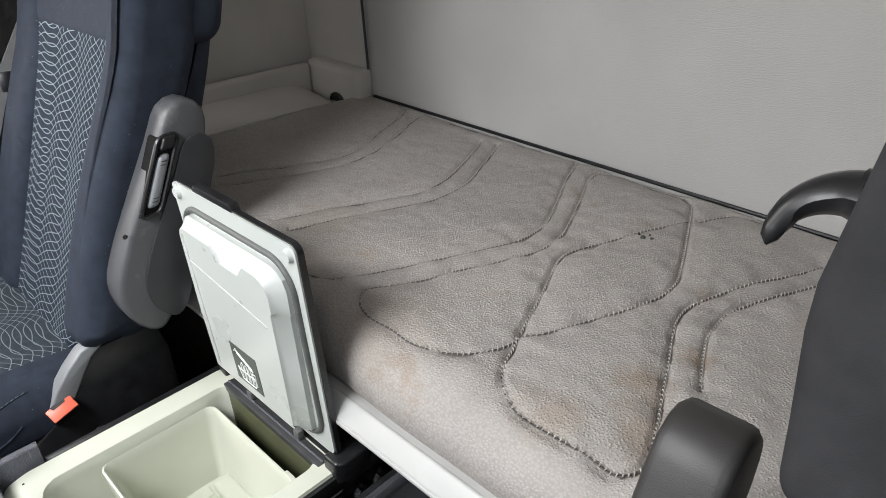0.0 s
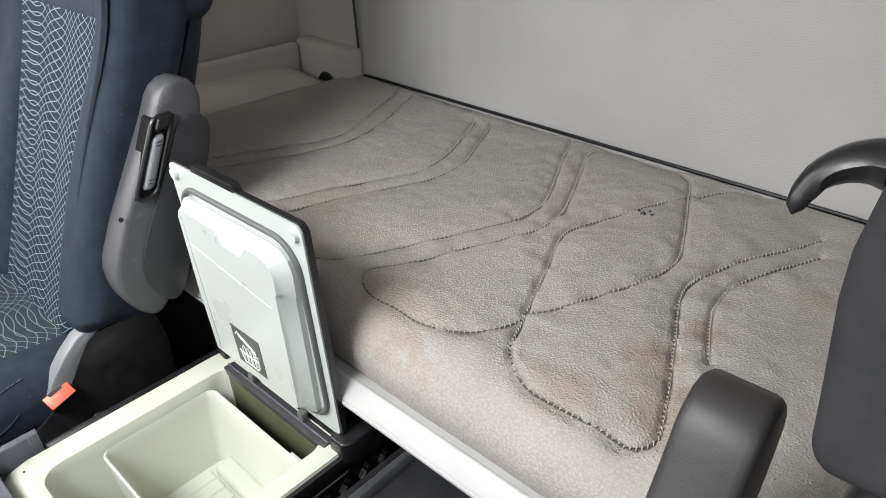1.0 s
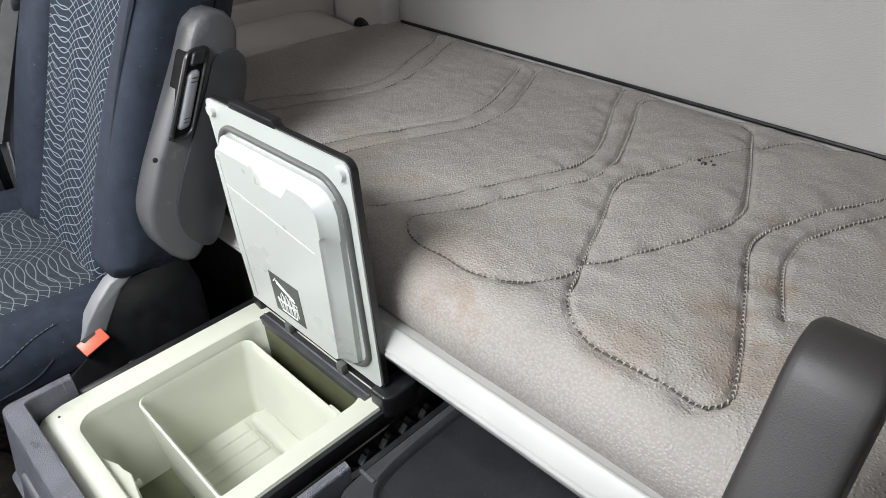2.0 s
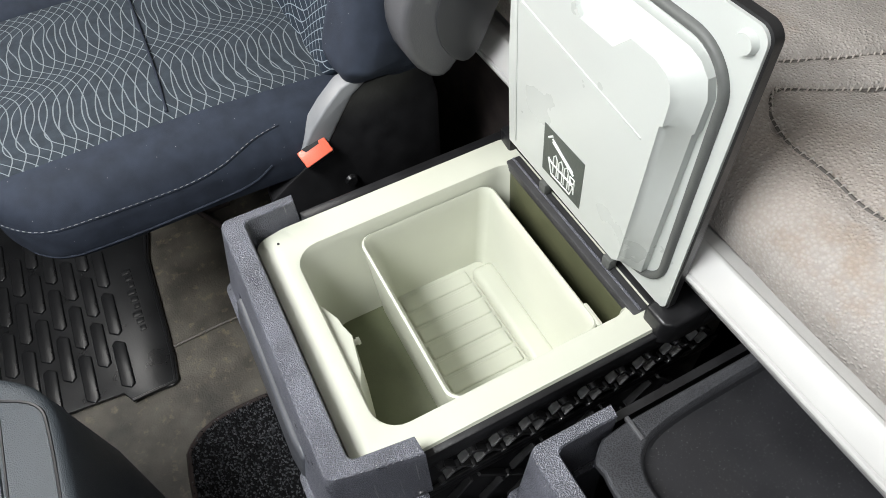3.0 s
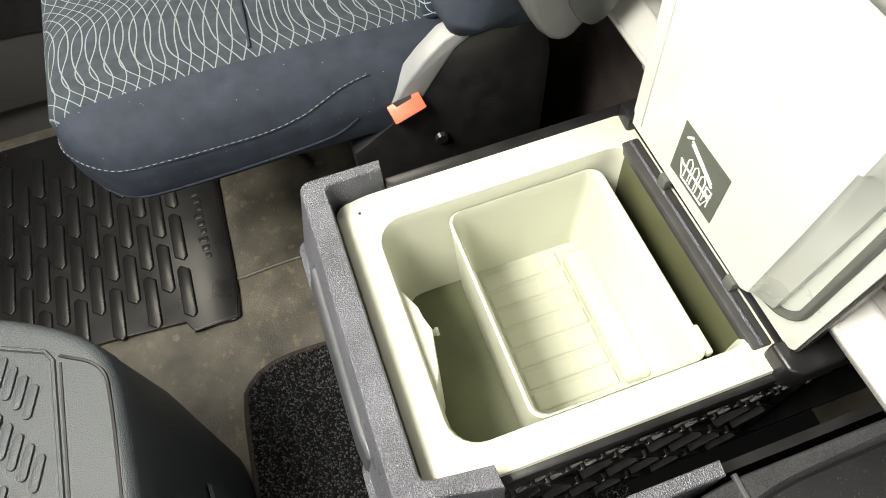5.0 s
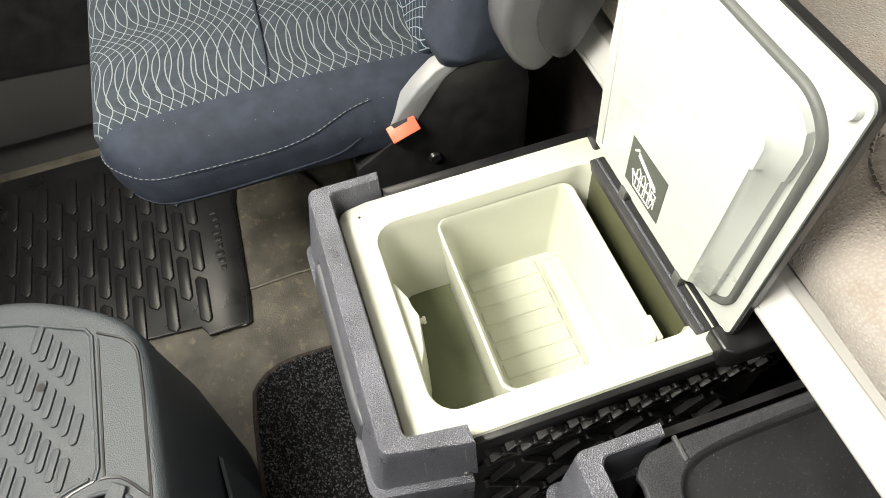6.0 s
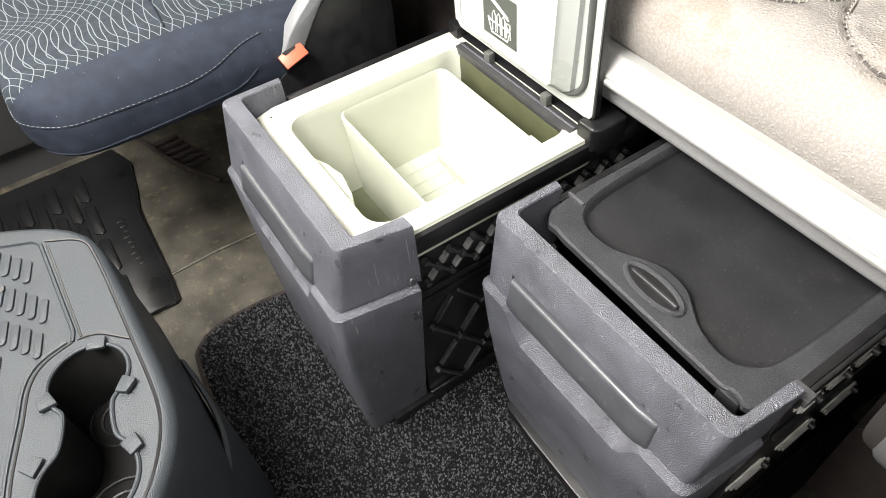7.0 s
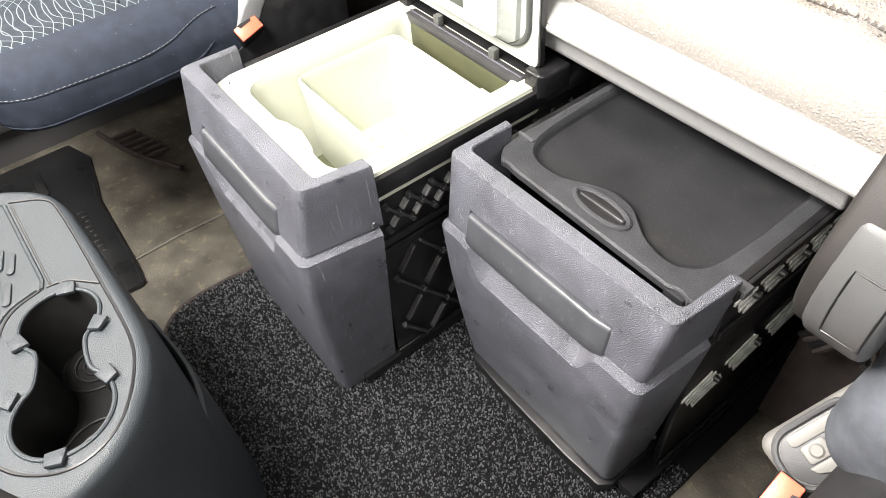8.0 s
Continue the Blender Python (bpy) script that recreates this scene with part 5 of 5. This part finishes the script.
# ---- console ----
def console():
    t = thing("centre_console", (-0.1, -0.6, 0.0), "grey plastic centre console with ribbed tray and two cup holders", "console")
    z = 0.5
    out = [(p.x, p.y) for p in smooth_line([(-0.405, -0.62, 0), (-0.385, -0.52, 0), (-0.345, -0.44, 0), (-0.3, -0.386, 0), (-0.255, -0.366, 0), (-0.18, -0.36, 0), (0.0, -0.356, 0), (0.075, -0.364, 0), (0.125, -0.388, 0), (0.165, -0.424, 0), (0.187, -0.465, 0), (0.2, -0.53, 0)], 0.02)]
    out = out + [(0.21, -0.87), (-0.405, -0.87)]
    c = Vector((-0.1, -0.7))

    def grow(d):
        res = []
        for x, y in out:
            v = Vector((x, y)) - c
            res.append(tuple(c + v * (1 + d / v.length)))
        return res

    # top plate with holes for the cups
    cups = ((-0.036, -0.427, 0.0475), (0.094, -0.462, 0.055))
    part("body", loft([flat(grow(0.0), 0.0), flat(grow(0.012), 0.3), flat(grow(0.006), z - 0.03)], False, False), GREYP, t, "grey console side")
    bm = bmesh.new()
    rings = [flat(grow(0.008), z - 0.05), flat(grow(0.006), z - 0.012), flat(grow(0.002), z - 0.004), flat(grow(-0.006), z), flat(grow(-0.012), z - 0.0005)]
    loft(rings, False, False, bm)
    last = [v for v in bm.verts if abs(v.co.z - (z - 0.0005)) < 1e-6]
    edges = [e for e in bm.edges if e.verts[0] in last and e.verts[1] in last and len(e.link_faces) == 1]
    extra = []
    ring = cup_ring(cups)
    vs = [bm.verts.new((x, y, z - 0.0005)) for x, y in ring]
    for i in range(len(vs)):
        extra.append(bm.edges.new((vs[i], vs[(i + 1) % len(vs)])))
    bmesh.ops.triangle_fill(bm, edges=edges + extra, use_beauty=True)
    part("top", bm, GREYP, t, "grey grained console top")
    bm = loft([flat(ring, z - 0.0005), flat([(x + (0.01 - x) * 0.02, y + (-0.44 - y) * 0.02) for x, y in ring], z - 0.004), flat([(x + (0.01 - x) * 0.1, y + (-0.44 - y) * 0.1) for x, y in ring], z - 0.1)], False, True)
    part("cup_well", bm, MATTE, t, "black double cup holder")
    part("cup_lip", tube([(x, y, z) for x, y in ring], 0.0028, 8, closed=True), GREYP, t)
    for x, y in ((-0.079, -0.404), (0.004, -0.389), (-0.028, -0.478), (0.08, -0.405), (0.041, -0.508), (0.149, -0.484)):
        b = prism([(-0.011, -0.006), (-0.012, 0.01), (0.01, 0.012), (0.008, -0.008)], "z", -0.0015, 0.0045, 0.0015)
        cx, cy = min(cups, key=lambda q: (q[0] - x) ** 2 + (q[1] - y) ** 2)[:2]
        ang = math.degrees(math.atan2(cy - y, cx - x)) - 90
        for v in b.verts:
            v.co = Matrix.Translation((x, y, z + 0.0025)) @ pose(0, 0, 0, -7, 0, ang) @ v.co
        part("cup_tab", b, GREYP, t, "flexible grey cup tab")
    for x, y, r in cups:
        for q in (0.86, 0.55, 0.32):
            part("cup_floor_ring", tube([(x + r * q * math.cos(a), y + r * q * math.sin(a), z - 0.099) for a in np.linspace(0, 2 * math.pi, 25)[:-1]], 0.002, 6, closed=True), BLACK, t)
    # sunken line round the cups, raised pad edge and oblong studs
    part("tray_edge", tube([(-0.372, -0.6, z), (-0.345, -0.51, z), (-0.31, -0.435, z), (-0.296, -0.427, z), (-0.115, -0.425, z), (-0.1, -0.43, z)], 0.003, 6), GREYP, t)
    part("top_groove", tube([(-0.29, -0.419, z - 0.0005), (-0.102, -0.4185, z - 0.0005)], 0.0016, 6), BLACK, t)
    line = smooth_line([(-0.1, -0.424, z), (-0.094, -0.4, z), (-0.062, -0.369, z)], 0.01)
    part("top_groove", tube([(p.x, p.y, z - 0.0005) for p in line], 0.0018, 6), BLACK, t)
    line = smooth_line([(-0.3, -0.42, z), (-0.27, -0.378, z), (-0.22, -0.368, z), (-0.06, -0.367, z), (0.045, -0.369, z), (0.098, -0.384, z), (0.145, -0.415, z), (0.165, -0.452, z), (0.161, -0.487, z), (0.135, -0.521, z), (0.1, -0.542, z)], 0.01)
    part("top_groove", tube([(p.x, p.y, z - 0.0008) for p in line], 0.0022, 6), BLACK, t)
    line = smooth_line([(-0.1, -0.43, z), (-0.09, -0.465, z), (-0.066, -0.488, z), (-0.02, -0.505, z), (0.04, -0.528, z), (0.1, -0.545, z)], 0.01)
    part("top_groove", tube([(p.x, p.y, z - 0.0006) for p in line], 0.0018, 6), BLACK, t)
    part("tray_edge", tube([(p.x - 0.004, p.y - 0.006, z) for p in line], 0.0026, 6), GREYP, t)
    turn = Matrix.Rotation(radians(-16.7), 2)
    stud = [turn @ Vector(q) for q in rr(-0.02, 0.02, -0.0052, 0.0052, 0.005, 4)]
    for i in range(-14, 12):
        for j in range(-4, 7):
            x, y = -0.218 + 0.0155 * i + 0.0515 * j, -0.482 + 0.011 * i - 0.018 * j
            edge = -0.13 if y > -0.455 else -0.12 if y > -0.5 else -0.12 - (y + 0.5) * 1.6
            if y > -0.444 or y < -0.75 or x > edge or x < -0.3 - 0.35 * max(0.0, -0.45 - y) or x < -0.345:
                continue
            part("pad_stud", prism([(x + q.x, y + q.y) for q in stud], "z", z - 0.001, z + 0.0026, 0.0012), GREYP, t)
    part("tray_hole", disc((-0.242, -0.49, z + 0.0005), (0, 0, 1), 0.006, 0.003, 9), BLACK, t)
    # kick panel standing off the console's side
    foot = smooth_line([(-0.16, -0.335, 0), (-0.04, -0.325, 0), (0.05, -0.34, 0), (0.13, -0.38, 0), (0.19, -0.43, 0), (0.22, -0.52, 0)], 0.03)
    rings = [[(p.x + dx, p.y + dy, h) for p in foot] for dx, dy, h in ((0.012, 0.0, 0.0), (0.0, -0.004, 0.24), (-0.002, -0.006, 0.29), (-0.006, -0.011, 0.293), (-0.008, -0.014, 0.285), (0.0, -0.012, 0.0))]
    part("kick_panel", loft(rings, closed=False), GREYP, t, "dark kick panel beside the console")
    return t


def cup_ring(cups):
    """Outline of two cups joined by a neck."""
    (x1, y1, r1), (x2, y2, r2) = cups
    a0 = math.atan2(y2 - y1, x2 - x1)
    w = 0.56
    pts = []
    for i in range(25):
        a = a0 + w + (2 * math.pi - 2 * w) * i / 24
        pts.append((x1 + r1 * math.cos(a), y1 + r1 * math.sin(a)))
    for i in range(25):
        a = a0 + math.pi + w + (2 * math.pi - 2 * w) * i / 24
        pts.append((x2 + r2 * math.cos(a), y2 + r2 * math.sin(a)))
    for _ in range(2):
        pts = [(p[0] * (1 - k) + q[0] * k, p[1] * (1 - k) + q[1] * k) for p, q in zip(pts, pts[1:] + pts[:1]) for k in (0.25, 0.75)]
    for _ in range(3):
        pts = [((p[0] + 2 * q[0] + r[0]) / 4, (p[1] + 2 * q[1] + r[1]) / 4) for p, q, r in zip(pts[-1:] + pts[:-1], pts, pts[1:] + pts[:1])]
    return pts


console()


def dash_panel():
    t = thing("dash_panel", (0.1, -0.7, 0.0), "dashboard skirt beside the cup holders, its shade put into a near-black colour", "dashboard panel")
    # near-black colour carries the shade that falls on the skirt
    part("skirt", prism([(0.25, -0.475), (0.2, -0.503), (0.118, -0.549), (0.03, -0.6), (-0.02, -0.855), (0.3, -0.855), (0.3, -0.52)], "z", 0.4, 0.507, 0.012, seg=3), MATTE, t)
    part("foot", box(0.05, 0.27, -0.85, -0.62, 0.0, 0.425, 0.01), BLACK, t)
    return t


dash_panel()


# ---- floor coverings ----
def carpet():
    t = thing("carpet_mat", (0, -0.1, 0.0), "black and grey loop-pile carpet mat with bound edge", "mat")
    edge = smooth_line([(-0.43, -0.1, 0), (-0.437, -0.2, 0), (-0.432, -0.28, 0), (-0.405, -0.328, 0), (-0.35, -0.345, 0), (-0.1, -0.36, 0), (0.2, -0.378, 0)], 0.02)
    out = [(p.x, p.y) for p in edge] + [(0.47, -0.39), (0.49, 0.1), (0.49, 0.6), (-0.43, 0.6)]
    part("backing", prism(out, "z", -0.004, 0.004), PILE, t)
    part("binding", tube([(p.x, p.y, 0.003) for p in edge], 0.006, 6), BROWN, t, "brown bound edge")
    rnd = random.Random(7)
    poly = np.array(out)
    verts, faces = [], []
    step = 0.0034
    y = -0.39
    px, py = poly[:, 0], poly[:, 1]
    qx, qy = np.roll(px, -1), np.roll(py, -1)
    while y < 0.24:
        x = -0.437
        while x < 0.49:
            a, b_ = x + rnd.uniform(-0.002, 0.002), y + rnd.uniform(-0.002, 0.002)
            x += step
            if -0.38 < a < -0.03 and b_ > -0.06:
                continue
            cross = ((py > b_) != (qy > b_)) & (a < (qx - px) * (b_ - py) / (qy - py + 1e-12) + px)
            if cross.sum() % 2 == 0:
                continue
            r, h = rnd.uniform(0.0015, 0.0022), rnd.uniform(0.005, 0.009)
            an = rnd.uniform(0, math.pi)
            dx, dy = math.cos(an) * r, math.sin(an) * r
            k = len(verts)
            for u, w, zz in ((1, 0.6, 0.003), (-1, 0.6, 0.003), (-1, -0.6, 0.003), (1, -0.6, 0.003), (0.8, 0.4, h), (-0.8, 0.4, h), (-0.8, -0.4, h), (0.8, -0.4, h)):
                verts.append((a + dx * u - dy * w, b_ + dy * u + dx * w + 0.1, zz))
            faces += [(k + 4, k + 5, k + 6, k + 7), (k, k + 1, k + 5, k + 4), (k + 1, k + 2, k + 6, k + 5), (k + 2, k + 3, k + 7, k + 6), (k + 3, k, k + 4, k + 7)]
        y += step
    me = bpy.data.meshes.new("loop_pile")
    me.from_pydata(verts, [], faces)
    me.materials.append(PILE)
    me.shade_smooth()
    ob = new("loop_pile", me)
    ob.parent = t
    tagged(ob, "salt-and-pepper carpet loops", kind="stuff")
    return t


def rubber_mat():
    t = thing("rubber_mat", (-0.8, -0.6, 0.0), "black rubber footwell mat with slanted ribs", "mat")
    out = [(-0.55, -0.33), (-0.556, -0.318), (-0.62, -0.312), (-0.9, -0.305), (-0.97, -0.29), (-1.09, -0.27), (-1.18, -0.3), (-1.18, -0.87), (-0.61, -0.87), (-0.592, -0.56), (-0.58, -0.425), (-0.556, -0.412)]
    part("sheet", prism(out, "z", -0.003, 0.006, 0.002), RUBBER, t)
    rim = [(-0.554, -0.41, 0.006), (-0.555, -0.325, 0.006), (-0.62, -0.317, 0.006), (-0.9, -0.311, 0.006), (-0.97, -0.297, 0.006)]
    part("rim", tube(rim, 0.004, 6), RUBBER, t)
    pad = [(-0.064, -0.004), (-0.056, -0.0135), (0.05, -0.0135), (0.064, 0.004), (0.056, 0.0135), (-0.05, 0.0135)]
    mesh = to_mesh("tread_pad", prism(pad, "z", 0.0, 0.006, 0.003, seg=3), RUBBER)
    for j in range(13):
        for i in range(5):
            x, y = (-0.785 if j % 2 == 0 else -0.717) - 0.1385 * (i - 1), -0.411 - 0.0352 * j
            if x > -0.635 or x < -1.11:
                continue
            ob = new("tread_pad", mesh)
            ob.parent = t
            ob.location = Vector((x, y, 0.0045)) - base_of(t)
    for i in range(9):
        part("embossed_bar", box(-0.89 + i * 0.021, -0.877 + i * 0.021, -0.37 + 0.004 * (i % 3), -0.35, 0.005, 0.0075, 0.001), RUBBER, t)
    return t


carpet()
rubber_mat()
structure("trim_floor", tube([(-0.643, -0.31, -0.003), (-0.648, -0.2, -0.003), (-0.642, -0.08, -0.003), (-0.64, 0.2, -0.003)], 0.0045), FLOORM, "worn seam in the vinyl floor", "trim")


# ---- far side, behind the passenger seat ----
def seat_belt():
    t = thing("seat_belt", (-1.12, 0.2, 0.45), "grey seat belt with steel anchor by the door pillar", "seat belt")
    part("webbing", prism([(0.12, 0.66), (0.16, 0.655), (0.305, 0.945), (0.435, 1.12), (0.68, 1.5), (0.64, 1.5), (0.395, 1.12), (0.268, 0.945)], "x", -1.157, -1.154), BELT, t, "grey belt webbing")
    part("buckle_tongue", box(-1.16, -1.15, 0.285, 0.315, 0.93, 0.975, 0.003), STEEL, t, "steel belt tongue")
    part("anchor_ring", tube([(-1.14, 0.085 + 0.016 * math.cos(a), 0.5 + 0.016 * math.sin(a)) for a in np.linspace(0, 2 * math.pi, 17)[:-1]], 0.006, closed=True), STEEL, t, "steel anchor ring")
    part("anchor_bolt", disc((-1.15, 0.085, 0.5), (1, 0, 0), 0.011, 0.016, 12), BLACK, t)
    part("anchor_bar", box(-1.15, -1.142, 0.1, 0.125, 0.44, 0.66, 0.003), STEEL, t, "worn steel anchor bar")
    part("cable", tube(smooth_line([(-1.13, 0.12, 0.45), (-1.125, 0.15, 0.55), (-1.14, 0.17, 0.66)], 0.02), 0.005), STEEL, t, "steel cable")
    return t


def door_pillar():
    t = thing("door_pillar", (-1.2, 0.15, 0.3), "dark grey plastic pillar cover beside the passenger seat", "pillar")
    part("cover", prism([(0.1, 0.3), (0.34, 0.3), (0.36, 1.7), (0.12, 1.7)], "x", -1.215, -1.178, 0.01), BLACK, t)
    part("inner_cover", prism([(0.14, 0.42), (0.24, 0.42), (0.3, 1.1), (0.19, 1.1)], "x", -1.18, -1.17, 0.006), ARMG, t, "grey inner cover")
    return t


def door_panel():
    t = thing("door_panel", (-1.2, -0.4, 0.5), "dark grey moulded door panel with a deep pocket", "door panel")
    part("panel", prism([(-0.85, 0.1), (-0.85, 1.0), (0.08, 1.0), (0.09, 0.42), (0.05, 0.1)], "x", -1.218, -1.185, 0.015), DOORP, t)
    part("armrest", prism([(-0.85, 0.72), (-0.85, 0.8), (0.02, 0.72), (0.03, 0.64)], "x", -1.19, -1.155, 0.014), DOORP, t, "sloping door armrest")
    part("pocket", prism([(-0.8, 0.3), (-0.8, 0.6), (-0.2, 0.58), (-0.1, 0.52), (-0.06, 0.35), (-0.1, 0.25)], "x", -1.188, -1.178, 0.004), BLACK, t, "black door pocket")
    return t


def jacket():
    t = thing("jacket", (-1.13, 0.42, 1.0), "black nylon jacket hanging behind the passenger seat", "jacket")

    def fold(v):
        k = noise.noise((v.y * 14, v.z * 5, 2.0))
        return v.x + 0.008 * k, v.y + 0.02 * noise.noise((v.z * 9, v.x * 9, 4.0)) + (1.3 - v.z) * 0.05, v.z
    part("body", soft_box((-1.2, -1.165), (0.22, 0.44), (0.99, 1.45), 0.016, (6, 16, 22), 4, fold), JACKET, t)
    return t


def floor_pipe():
    t = thing("floor_vent", (-0.95, -0.12, 0.0), "rusty reddish pipe and slotted grille on the floor under the seat", "floor vent")
    part("pipe", tube(smooth_line([(-1.15, -0.22, 0.02), (-0.98, -0.17, 0.02), (-0.85, -0.1, 0.018)], 0.03), 0.007), BROWN, t, "rusty pipe")
    for i in range(6):
        part("grille_slat", box(-1.12 + i * 0.028, -1.108 + i * 0.028, -0.2 + i * 0.008, -0.13 + i * 0.008, 0.0, 0.012, 0.002), BROWN, t)
    return t


seat_belt()
door_pillar()
door_panel()
jacket()
floor_pipe()
